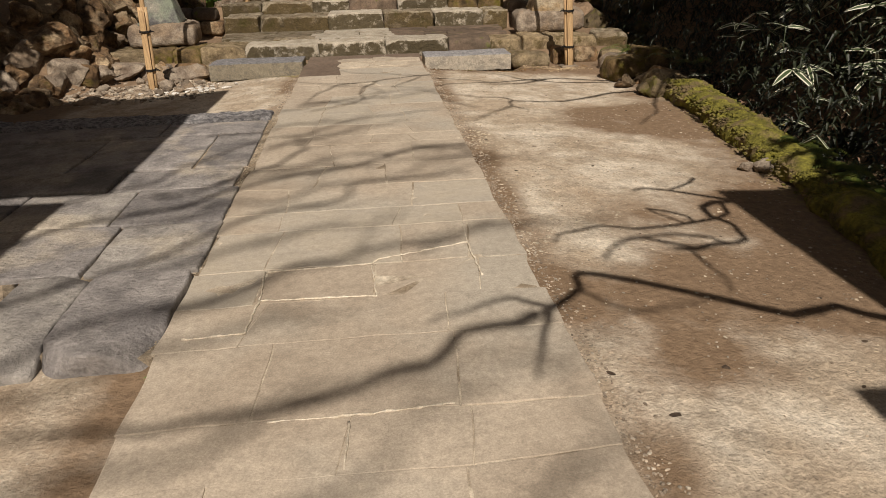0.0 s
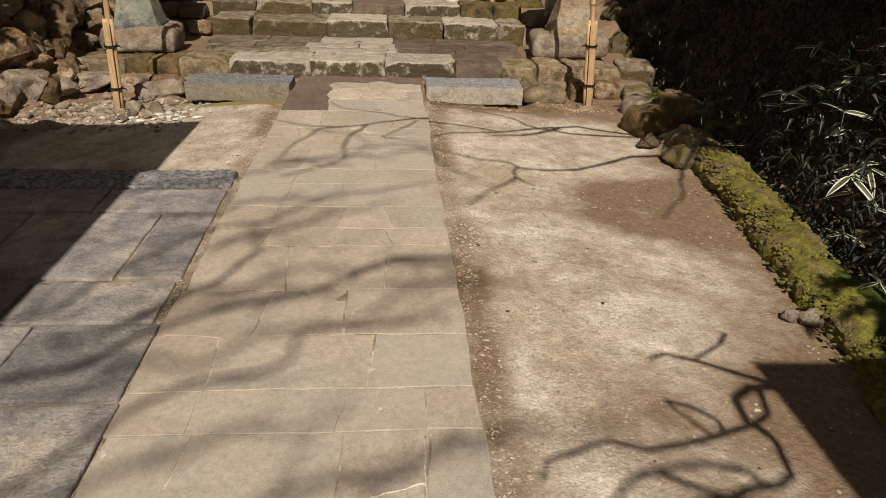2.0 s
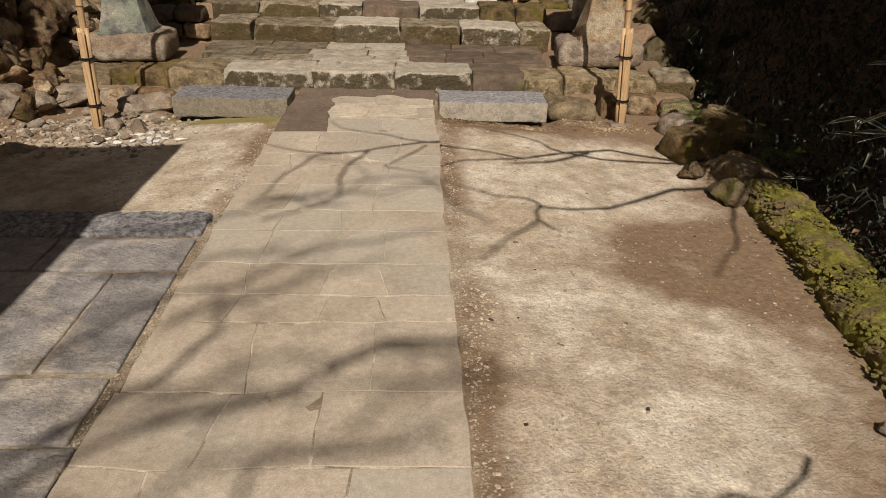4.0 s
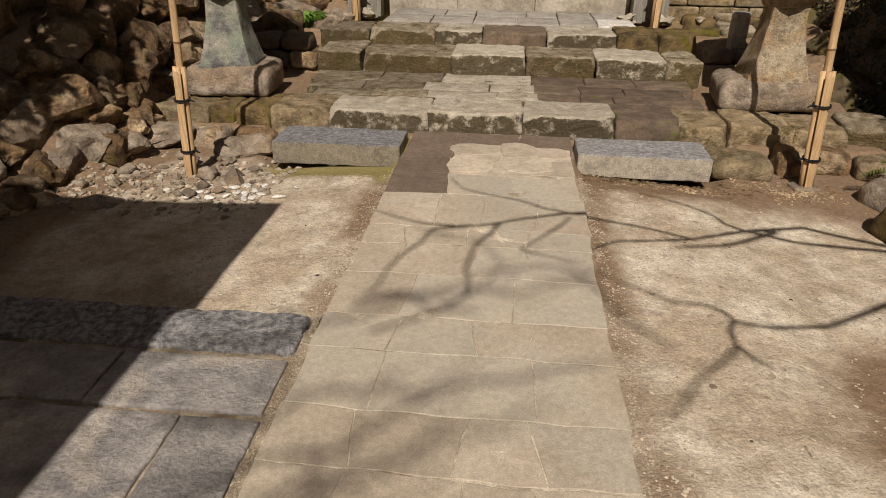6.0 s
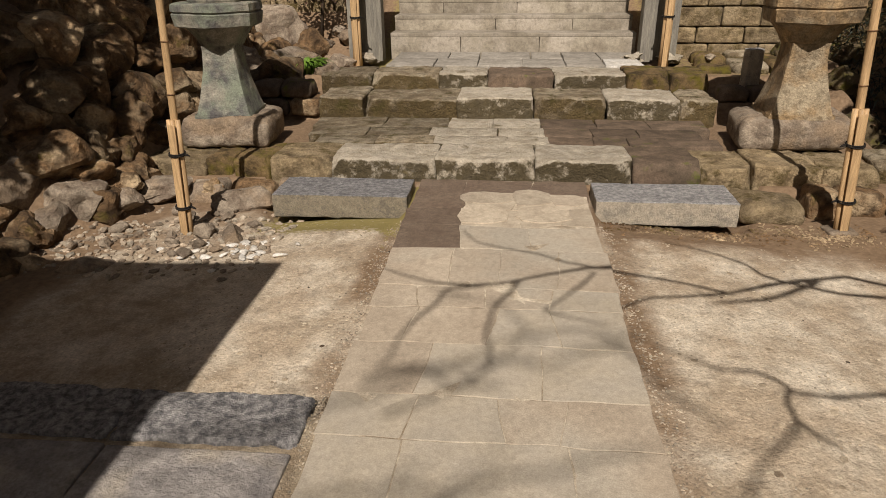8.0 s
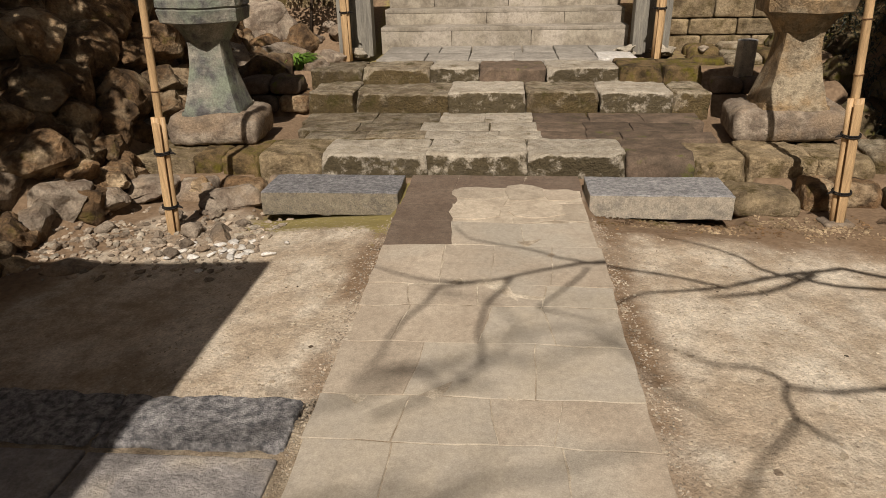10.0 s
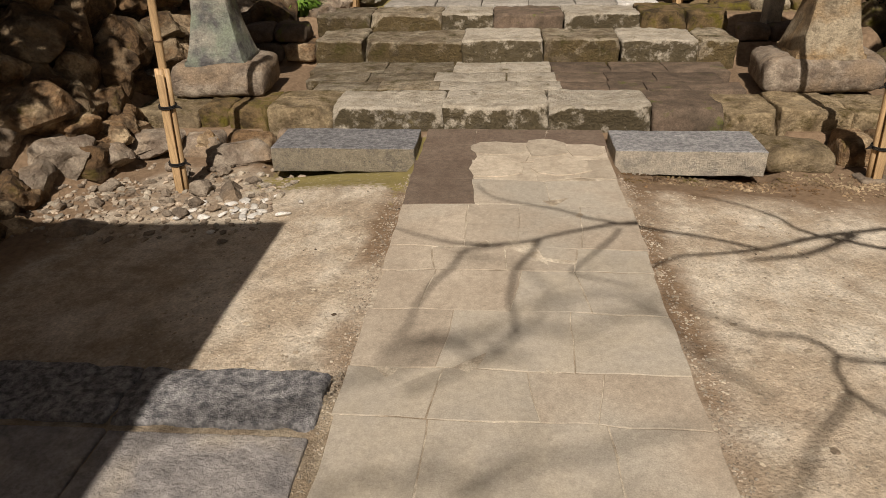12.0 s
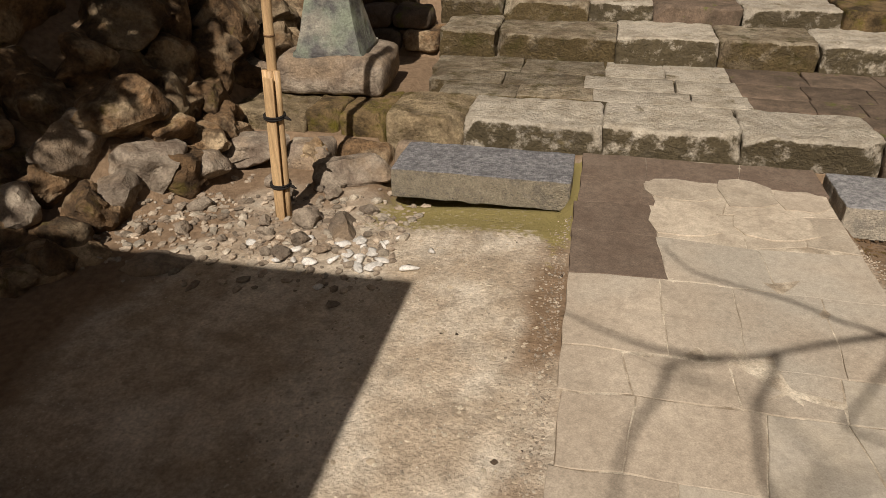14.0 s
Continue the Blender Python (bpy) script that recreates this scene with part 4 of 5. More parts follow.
rock(-2.10, -0.40, -0.13, 0.16, 0.15, 0.14, 6, "grey", None, "small rounded stone in pale rubble", "small stones by the pole")
rock(-1.86, -0.48, -0.14, 0.22, 0.18, 0.17, 7, "grey", None, "rounded brown-grey stone in pale rubble", "small stones by the pole")
rock(-2.72, -0.95, -0.17, 0.36, 0.22, 0.14, 8, "grey", 15, "low flat grey stone at the edge of the rubble")
rock(-3.2, -0.95, -0.15, 0.6, 0.4, 0.22, 9, "brown", 5)
rock(-1.53, -1.0, -0.155, 0.13, 0.09, 0.06, 10, "grey", None, "small dark stone on pale earth", "small stones by the pole")
rock(2.46, -4.14, -0.11, 0.13, 0.11, 0.10, 3, "grey", None, "small rounded stone on bare soil", "pebbles beside the mossy kerb")
rock(2.36, -4.10, -0.12, 0.08, 0.07, 0.06, 4, "grey", None, "small rounded stone on bare soil", "pebbles beside the mossy kerb")
rock(-1.75, 3.0, 0.3, 0.4, 0.4, 0.3, 5, "brown")
for i in range(7):
    squared(-2.12 - 0.34 * (i % 4) - 0.1 * (i // 4), 2.42 + 0.05 * (i // 4), 0.12 + 0.18 * (i // 4), 0.33, 0.36, 0.175, 80 + i, M_STEP_DARK if i % 3 else M_ROCK)
for i in range(4):
    squared(2.32 + 0.3 * (i % 2), 2.5, 0.1 + 0.17 * (i // 2), 0.3, 0.3, 0.165, 90 + i, M_STEP_DARK)
for i in range(26):
    x, y = random.Random(i).uniform(-3.6, -2.0), random.Random(i + 50).uniform(2.9, 4.9)
    q = random.Random(i + 90).uniform(0.12, 0.42)
    rock(x, y, ground_z(x, y) + 0.03, q, q * 0.8, q * 0.6, i, "grey", None, "pale tan stone on a dry slope", "stones on the slope behind the lantern")
for i in range(9):
    x, y = (2.35, 2.75, 3.1)[i % 3], (3.35, 3.75, 4.1)[i // 3]
    squared(x + 0.05 * (i // 3), y, ground_z(x, y) - 0.06, 0.36, 0.33, 0.14 + 0.02 * (i % 4), 120 + i, M_MOSSY if i % 3 != 1 else M_STEP, 9 * (i % 3) - 9)
rock(2.38, 3.62, 0.56, 0.13, 0.1, 0.07, 2, "grey", None, "small white stone on mossy blocks")
rock(-3.1, 2.9, 0.5, 0.7, 0.6, 0.4, 0, "grey")
rock(-2.5, 3.5, 0.5, 0.7, 0.6, 0.3, 2, "grey")
rock(-3.15, 4.25, 0.80, 0.85, 0.5, 0.62, 4, "grey", 0, "big pale flat-faced boulder behind the lantern")
rock(-3.05, 1.5, 0.4, 0.3, 0.3, 0.26, 8, "brown")
rg = random.Random(5)
placed = []
for i in range(5200):
    x, y = rg.uniform(-5.6, -2.55), rg.uniform(-1.25, 4.2)
    z = ground_z(x, y)
    if z < -0.08 and x > -3.1:
        continue
    if x > -3.05 and 0.3 < y < 2.4:
        continue
    s = rg.uniform(0.22, 0.40) if z < 0.25 else rg.uniform(0.36, 0.72)
    if any((x - a) ** 2 + (y - b) ** 2 + (z - c) ** 2 < ((s + r) * 0.30) ** 2 for a, b, c, r in placed):
        continue
    placed.append((x, y, z, s))
    rock(x, y, z + s * 0.1, s, s * rg.uniform(0.75, 1.0), s * rg.uniform(0.65, 0.95), i, rg.choice(("brown", "brown", "round") if z > 0.2 else ("brown", "round", "grey")))
for i in range(60):
    x, y = rg.uniform(3.3, 5.0), rg.uniform(1.2, 4.2)
    s = rg.uniform(0.25, 0.45)
    if any((x - a) ** 2 + (y - b) ** 2 < ((s + r) * 0.36) ** 2 for a, b, c, r in placed):
        continue
    placed.append((x, y, 0, s))
    rock(x, y, ground_z(x, y) + s * 0.1, s, s * 0.8, s * 0.8, i, "moss", group="mossy rocks behind the lantern")

ob = new("stone_marker", mesh_of(block(0.16, 0.12, 0.62, 0.012, 0.004, 9, 0.08), "stone_marker", M_BLOCK))
ob.matrix_basis = pose(2.56, 2.75, 0.15, 0, 0, 12)
tagged(ob, "short grey upright stone post behind the lantern", "stone post")

# ---- mossy kerb ----


def moss_kerb():
    vs, fs, n = [], [], 20
    ys = [-7.6 + 0.04 * i for i in range(160)]
    for y in ys:
        x0 = ridge_x(y)
        for k in range(n):
            t = k / (n - 1)
            a = math.pi * t
            w = 0.17 + 0.07 * noise.noise(Vector((y * 1.7, 3, 0)))
            h = (0.12 + 0.05 * (1 - ramp01(-y, 2.5, 4.5))) * (1 - 0.8 * ramp01(y, -1.9, -1.2)) + 0.04 * noise.noise(Vector((y * 2.1, 9, 0)))
            p = Vector((x0 - math.cos(a) * w, y, -0.16 + math.sin(a) ** 0.5 * h))
            p += noise.noise_vector(p * 5) * 0.05 + noise.noise_vector(p * 22) * 0.02
            vs.append(tuple(p))
    for j in range(len(ys) - 1):
        for k in range(n - 1):
            i = j * n + k
            fs.append((i, i + 1, i + n + 1, i + n))
    me = bpy.data.meshes.new("moss_kerb")
    me.from_pydata(vs, [], fs)
    me.polygons.foreach_set("use_smooth", [True] * len(me.polygons))
    me.materials.append(M_MOSS)
    tagged(new("moss_kerb", me), "low kerb thickly overgrown with bright green moss", "kerb", kind="structure")


moss_kerb()


def moss_spot(rg):
    y = rg.uniform(-6.8, -1.35)
    return ridge_x(y) + rg.gauss(-0.02, 0.13), y


for i, (x, y, s) in enumerate(((2.72, -1.75, 0.42), (2.95, -1.2, 0.5), (3.1, -0.6, 0.45), (2.8, -0.75, 0.3), (3.3, -0.2, 0.45), (2.6, -1.35, 0.26), (3.0, -1.6, 0.3))):
    rock(x, y, -0.10, s * 0.75, s * 0.6, s * 0.55, i + 3, "brown" if i % 2 else "moss", group="stones at the end of the mossy kerb")
for i, (x, y, sx, sy, h, rz, m) in enumerate(((2.74, -0.86, 0.42, 0.34, 0.24, 14, M_MOSSY), (3.12, -0.62, 0.45, 0.4, 0.30, -10, M_MOSSY), (2.86, -0.28, 0.34, 0.32, 0.20, 25, M_ROCK_GREY), (2.98, -1.42, 0.40, 0.42, 0.20, 8, M_WALL))):
    ob = new("edging_rock", mesh_of(block(sx, sy, h, 0.05, 0.012, 160 + i, 0.03, 0.1, 0.04, 5), "edging_rock", m))
    ob.matrix_basis = pose(x, y, -0.17, 0, 0, rz)
    tagged(ob, "rough blocky brown stone with a mossy top beside the kerb", "stone", "stones at the end of the mossy kerb")

# ---- rubble and gravel ----


def scatter(name, label, n, region, size, mat, seed, flat=0.6, lift=None):
    rg = random.Random(seed)
    ico = bmesh.new()
    bmesh.ops.create_icosphere(ico, subdivisions=1, radius=0.5)
    ico.verts.index_update()
    base = [v.co.copy() for v in ico.verts]
    tri = [tuple(v.index for v in f.verts) for f in ico.faces]
    ico.free()
    vs, fs = [], []
    while len(fs) < n * len(tri):
        spot = region(rg)
        if spot is None:
            continue
        x, y = spot
        s = size * rg.uniform(0.45, 1.0) ** 2 * 1.6
        o, a = len(vs), rg.uniform(0, 6.3)
        ca, sa = math.cos(a), math.sin(a)
        sx, sy, sz = s * rg.uniform(0.8, 1.3), s * rg.uniform(0.6, 1.0), s * flat * rg.uniform(0.6, 1.1)
        z = ground_z(x, y) + sz * 0.18 if lift is None else lift(x, y)
        for b in base:
            k = 1 + rg.uniform(-0.32, 0.25)
            px, py = b.x * sx * k, b.y * sy * k
            vs.append((x + px * ca - py * sa, y + px * sa + py * ca, z + b.z * sz * k))
        fs += [tuple(o + q for q in t) for t in tri]
    me = bpy.data.meshes.new(name)
    me.from_pydata(vs, [], fs)
    me.materials.append(mat)
    tagged(new(name, me), label, "gravel", kind="stuff")


def rubble_spot(rg):
    x, y = rg.uniform(-3.2, -1.5), rg.gauss(-0.55, 0.28)
    return (x, y) if y < 0.25 and y > -1.15 - 0.1 * x * 0 else None


def earth_spot(rg):
    x, y = rg.uniform(-1.7, 2.9), rg.uniform(-7.5, -0.05)
    if abs(x) < 0.68 or (x < 0 and (y < -2.4)):
        return None
    if x > ridge_x(y) - 0.2 or y > -0.45:
        return None
    return (x, y)


def pale_spot(rg):
    spot = earth_spot(rg)
    if spot and (spot[0] > ridge_x(spot[1]) - 1.15 or spot[1] < -5.3) and rg.random() < 0.85:
        return None
    return spot


def edge_spot(rg):
    s = rg.choice((-1, 1))
    x, y = s * (0.68 + abs(rg.gauss(0, 0.05))), rg.uniform(-7.5, -0.2)
    return None if s < 0 and y < -2.4 else (x, y)


def block_spot(rg):
    return rg.uniform(0.72, 2.6), rg.gauss(-0.12, 0.1)


scatter("rubble", "small brown broken stones at the foot of the pole", 600, rubble_spot, 0.042, M_PEBBLE_BROWN, 1)
scatter("pale_rubble", "pale broken stones at the foot of the pole", 130, rubble_spot, 0.050, M_PEBBLE, 31)
def kerb_top(x, y):
    u = max(-1.0, min(1.0, (x - ridge_x(y)) / 0.2))
    h = (0.12 + 0.05 * (1 - ramp01(-y, 2.5, 4.5))) * (1 - 0.8 * ramp01(y, -1.9, -1.2))
    return -0.165 + h * (1 - u * u) ** 0.25


scatter("moss_tufts", "tiny uneven tufts of moss on the kerb", 5200, moss_spot, 0.032, M_MOSS, 6, 0.6, kerb_top)
scatter("flakes", "thin pale flakes of stone trodden into the earth", 2600, pale_spot, 0.015, M_FLAKE, 7, 0.22)
scatter("dark_flakes", "flat grey-brown flakes of stone trodden into the earth", 170, pale_spot, 0.030, M_GAP, 17, 0.14)
scatter("clods", "small brown crumbs of soil on the earth", 900, earth_spot, 0.009, M_PEBBLE_BROWN, 8, 0.5)
scatter("litter", "scattered dark leaf crumbs and twigs on the earth", 45, earth_spot, 0.022, M_BARK, 12, 0.15)
scatter("grit", "fine grit and pebbles on trodden earth", 2600, earth_spot, 0.009, M_PEBBLE, 2)
scatter("edge_grit", "pale crumbs of stone along the walkway edge", 900, edge_spot, 0.010, M_PEBBLE, 3)
scatter("edge_soil", "brown soil crumbs along the walkway edge", 3200, edge_spot, 0.010, M_PEBBLE_BROWN, 9)
def gap_spot(rg):
    return rg.gauss(-0.69, 0.018), rg.uniform(-5.95, -2.35)


def above_gap(x, y):
    return -0.009


scatter("gap_grit", "sandy crumbs in the gap between the walkway and the grey slabs", 1300, gap_spot, 0.008, M_GAP, 41, 0.6, above_gap)
scatter("gap_sand", "pale crumbs in the gap between the walkway and the grey slabs", 500, gap_spot, 0.009, M_PEBBLE, 42, 0.6, above_gap)
scatter("soil_crumbs", "brown soil crumbs below the granite block", 1100, block_spot, 0.022, M_ROCK, 4)


def chip_spot(rg):
    return rg.gauss(0.80, 0.05), rg.gauss(-3.35, 0.16)


scatter("white_chips", "small white stone chips beside the walkway edge", 130, chip_spot, 0.014, M_FLAKE, 15, 0.5)
for i, (x, y, q) in enumerate(((1.05, -2.62, 0.05), (1.32, -2.95, 0.07), (1.72, -2.75, 0.045), (1.48, -3.4, 0.06), (1.85, -3.15, 0.05), (1.12, -3.62, 0.045))):
    rock(x, y, ground_z(x, y) - q * 0.12, q, q * 0.75, q * 0.3, 60 + i, "grey", None, "flat tan stone trodden into the earth", "flat stones in the earth")
for i in range(20):
    x, y = rg.uniform(-3.0, -1.75), rg.uniform(-0.8, 0.1)
    q = rg.uniform(0.05, 0.12)
    rock(x, y, ground_z(x, y) + q * 0.2, q, q * 0.8, q * 0.65, i, "grey", None, "small brown-grey stone in pale rubble", "small stones by the pole")
for i in range(26):
    x, y = rg.gauss(-1.72, 0.26), rg.gauss(-0.72, 0.11)
    ob = new("white_stone", mesh_of(boulder(400 + i, 0.09, 0.07, 0.045, cuts=2), "white_stone", M_WHITE)) if i < 4 else new("white_stone", bpy.data.meshes["white_stone"] if i % 2 else bpy.data.meshes["white_stone.001"])
    ob.matrix_basis = pose(x, y, ground_z(x, y) + 0.012, 0, 0, 37 * i) @ Matrix.Diagonal([rg.uniform(0.3, 1.3), rg.uniform(0.3, 1.2), rg.uniform(0.3, 0.9), 1])
    tagged(ob, "small white broken stone in pale rubble", "stone", "white stones in the rubble")

# ---- planting ----
rg = random.Random(11)


def bank_spots(n, x0, x1, y0, y1, up, lift=0.0):
    out = []
    while len(out) < n:
        y = rg.uniform(y0, y1)
        x = ridge_x(y) + rg.uniform(x0, x1)
        out.append((x, y, ground_z(x, y) + lift + rg.uniform(0, 1) ** 1.3 * up * min(1, 0.35 + (x - ridge_x(y)))))
    return out


shrub = thing("shrubbery", 4, -2, 0, "dense dark evergreen shrubs and bamboo grass on a shady bank", "shrubs")
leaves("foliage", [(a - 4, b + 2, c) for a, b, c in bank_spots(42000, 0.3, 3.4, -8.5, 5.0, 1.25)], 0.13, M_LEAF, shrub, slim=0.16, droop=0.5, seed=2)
leaves("dry_leaves", [(a - 4, b + 2, c) for a, b, c in bank_spots(5000, 0.15, 2.6, -8.5, 4.5, 0.5)], 0.06, M_DRY, shrub, "withered brown leaves among the shrubs", slim=0.45, seed=3)


def fern_or_grass(x, y, z, n, size, mat, name, label, cat, group="", slim=0.05, spread=0.3):
    root = thing(name, x, y, z, label, cat, group)
    vs, fs = [], []
    r = random.Random(int(x * 100 + y * 10))
    for _ in range(n):
        a, s = r.uniform(0, 6.283), size * r.uniform(0.6, 1.2)
        d = Vector((math.cos(a), math.sin(a), 0))
        u = Vector((-d.y, d.x, 0)) * s * slim
        o = d * r.uniform(0, spread * size)
        i = len(vs)
        for k in range(5):
            t = k / 4
            p = o + d * s * t ** 1.3 * r.uniform(0.55, 0.65) + Vector((0, 0, s * (1.25 * t - 0.95 * t * t)))
            w = (1 - t) ** 0.6 * (0.6 + t)
            vs += [p - u * w, p + u * w]
        fs += [(i + 2 * k, i + 2 * k + 1, i + 2 * k + 3, i + 2 * k + 2) for k in range(4)]
    me = bpy.data.meshes.new(name)
    me.from_pydata([tuple(v) for v in vs], [], fs)
    me.materials.append(mat)
    ob = new("foliage", me)
    ob.parent = root
    tagged(ob, kind="stuff")


fern_or_grass(-2.32, 3.12, 0.44, 320, 0.34, M_GRASS, "grass_tuft", "bright green tuft of long grass beside the upper steps", "grass")
bush = thing("small_shrub", -2.5, 4.5, 0.75, "small dark reddish-leaved shrub before the tan wall", "shrub")
part("stem", tube([(0, 0, -0.1), (0.05, 0, 0.4), (0.02, 0.05, 0.8)], [0.025, 0.02, 0.012], 7, 0.2), M_BARK, bush)
leaves("foliage", [(rg.gauss(0, 0.3), rg.gauss(0, 0.2), rg.gauss(0.72, 0.17)) for _ in range(800)], 0.075, M_RED, bush, slim=0.5, seed=77)
for i in range(34):
    y = rg.uniform(-7.0, -2.2)
    x = ridge_x(y) + rg.uniform(0.25, 1.6)
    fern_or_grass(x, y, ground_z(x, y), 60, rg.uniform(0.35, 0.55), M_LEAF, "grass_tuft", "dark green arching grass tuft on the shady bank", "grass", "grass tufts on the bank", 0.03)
fern_or_grass(-0.64, -6.03, -0.04, 26, 0.045, M_GRASS, "grass_tuft", "tiny green weed at the corner of the grey pavement", "grass", "", 0.12)


def fern(x, y, z, seed, size=0.32, n=8, side=0.0):
    """Arching fronds, each with paired leaflets that shorten towards the tip."""
    root = thing("fern", x, y, z, "green fern with arching feathery fronds beside the mossy kerb", "fern", "ferns at the kerb")
    r = random.Random(seed)
    for _ in range(n):
        a, q = r.gauss(math.pi, 0.9) if side else r.uniform(0, 6.283), size * r.uniform(0.7, 1.2)
        d = Vector((math.cos(a), math.sin(a), 0))
        u = Vector((-d.y, d.x, 0))
        bm = bmesh.new()
        for k in range(1, 17):
            t = k / 17
            c = d * q * t + Vector((0, 0, q * (0.9 * t - 0.95 * t * t)))
            ln = q * 0.26 * math.sin(math.pi * (0.12 + 0.86 * t)) ** 0.8
            for sgn in (-1, 1):
                e = (u * sgn + d * 0.35 + Vector((0, 0, -0.25 + r.uniform(-0.1, 0.1)))).normalized() * ln
                w = d * q * 0.021
                m = c + e * 0.5
                vs = [bm.verts.new(v) for v in (c - w * 0.6, c + w * 0.6, m + w, c + e, m - w)]
                bm.faces.new(vs)
        part("frond", bm, M_FERN, root)


for k in range(14):
    y = -3.95 - 0.13 * k
    fern(ridge_x(y) + 0.16 + 0.05 * (k % 3), y, -0.05, k + 5, 0.20, 7, 1)
for k, (x, y, z) in enumerate(((3.12, -0.6, 0.05), (3.2, -0.95, 0.06), (3.0, -0.2, 0.03), (3.25, -1.4, 0.06))):
    fern(x, y, z, k + 60, 0.28, 8)
for i in range(14):
    y = rg.uniform(0.0, 3.5)
    x = -4.4 - rg.uniform(0, 1.2)
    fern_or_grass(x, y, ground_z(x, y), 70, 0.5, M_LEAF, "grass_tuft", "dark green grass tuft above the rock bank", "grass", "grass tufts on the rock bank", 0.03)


def sasa(x, y, z, seed, size=0.2, n=6):
    """A stem of broad bamboo-grass leaves with pale withered margins."""
    r = random.Random(seed)
    root = thing("bamboo_grass", x, y, z, "bamboo grass sprig with pale-edged green leaves", "plant", "bamboo grass sprigs")
    h = r.uniform(0.35, 0.6)
    lean = Vector((r.uniform(-0.5, 0.1), r.uniform(-0.4, 0.2), 1))
    stem = [lean * h * k / 4 + Vector((0, 0, -0.03)) for k in range(5)]
    part("stem", tube(stem, [0.003] * 5, 5), M_SASA, root)
    for k in range(n):
        a = r.uniform(0, 6.283)
        o = stem[-1] if k < 4 else stem[3]
        d = Vector((math.cos(a), math.sin(a), r.uniform(-0.5, 0.35))).normalized()
        u = d.cross(Vector((r.uniform(-0.5, 0.5), r.uniform(-0.9, -0.3), 1))).normalized()
        s = size * r.uniform(0.7, 1.2)
        prof = [(0.0, 0.01), (0.15, 0.75), (0.35, 1.0), (0.65, 0.85), (0.88, 0.4), (1.0, 0.02)]
        for nm, q, mat, dz in (("leaf", 0.58, M_SASA, 0.0015), ("leaf_margin", 1.0, M_SASA_EDGE, 0.0)):
            bm = bmesh.new()
            prev = None
            for t, w in prof:
                c = o + d * s * t - Vector((0, 0, 0.25 * s * t * t)) + u.cross(d) * dz
                e = u * s * 0.095 * w * q
                cur = [bm.verts.new(c - e), bm.verts.new(c + u.cross(d) * s * 0.012), bm.verts.new(c + e)]
                if prev:
                    bm.faces.new((prev[0], prev[1], cur[1], cur[0]))
                    bm.faces.new((prev[1], prev[2], cur[2], cur[1]))
                prev = cur
            part(nm, bm, mat, root)


for i, (x, y, z) in enumerate(((3.45, -2.6, 0.05), (3.85, -2.5, 0.25), (3.3, -3.2, -0.1), (3.6, -3.4, 0.0), (3.9, -3.1, 0.2), (4.2, -2.2, 0.4), (3.5, -1.9, 0.05), (4.0, -3.8, 0.2), (3.9, -2.3, 0.65), (4.1, -2.7, 0.75), (3.8, -2.9, 0.6), (4.25, -2.4, 0.85), (3.75, -3.4, 0.45))):
    sasa(x, y, max(z, ground_z(x, y)), i + 5)
for i in range(18):
    y = rg.uniform(-3.6, -1.2)
    x = ridge_x(y) + rg.uniform(0.6, 1.6)
    sasa(x, y, ground_z(x, y) + rg.uniform(0.1, 0.45), i + 80, 0.2, 6)
for i in range(12):
    y = rg.uniform(-4.2, -1.6)
    x = ridge_x(y) + rg.uniform(0.4, 1.5)
    sasa(x, y, ground_z(x, y) + 0.05, i + 40, 0.16, 4)

# ---- trees overhead ----


def limb(points, r0, r1, seed, gnarl=0.06, n=7):
    """Fine points along a rough line, bent the way old plum wood bends."""
    out = []
    for a, b in zip(points, points[1:]):
        a, b = Vector(a), Vector(b)
        for k in range(n):
            p = a.lerp(b, k / n)
            out.append(p + noise.noise_vector(p * 2.6 + Vector((seed, 0, 0))) * gnarl)
    out.append(Vector(points[-1]))
    m = len(out) - 1
    return out, [r0 + (r1 - r0) * (k / m) ** 0.8 for k in range(m + 1)]


def above(x, y, h):
    """The place h metres up whose shade falls on (x, y)."""
    t = (h + (0.0 if abs(x) < 0.66 else 0.045 + 0.10 * ramp01(abs(x), 0.66, 2.4))) / -SUN_DIR.z
    return (x - SUN_DIR.x * t, y - SUN_DIR.y * t, h)


def tree_from(label, trunk, limbs, seed, twigs=3, name="bare_tree"):
    root = new(name)
    tagged(root, label, "tree")
    r = random.Random(seed)
    pts, rad = limb(trunk, 0.16, 0.10, seed, 0.1)
    part("trunk", tube(pts, rad, 12, 0.3, seed), M_BARK, root)
    for i, (line, r0, r1, gn) in enumerate(limbs):
        pts, rad = limb(line, r0, r1, seed + i, gn)
        part("branch", tube(pts, rad, 7, 0.2, i), M_BARK, root)
        for _ in range(twigs):
            k = r.randrange(len(pts) // 4, len(pts) - 1)
            d = (pts[k] - pts[k - 1]).normalized()
            d = (d + Vector((r.uniform(-1, 1), r.uniform(-1, 1), r.uniform(-0.3, 0.5)))).normalized()
            length = r.uniform(0.2, 0.65)
            tw, tr = limb([pts[k], pts[k] + d * length * 0.5, pts[k] + (d + Vector((0, 0, 0.15))) * length], rad[k] * 0.55, 0.003, seed * 3 + k, 0.1, 5)
            part("twig", tube(tw, tr, 5), M_BARK, root)


A = above


def bough(marks, h0, h1, r0, r1, gnarl=0.04, start=None):
    """A limb from h0 to h1 metres up, over the places that it shades."""
    m = max(1, len(marks) - 1)
    line = [A(x, y, h0 + (h1 - h0) * i / m) for i, (x, y) in enumerate(marks)]
    return ([start] if start else []) + line, r0, r1, gnarl


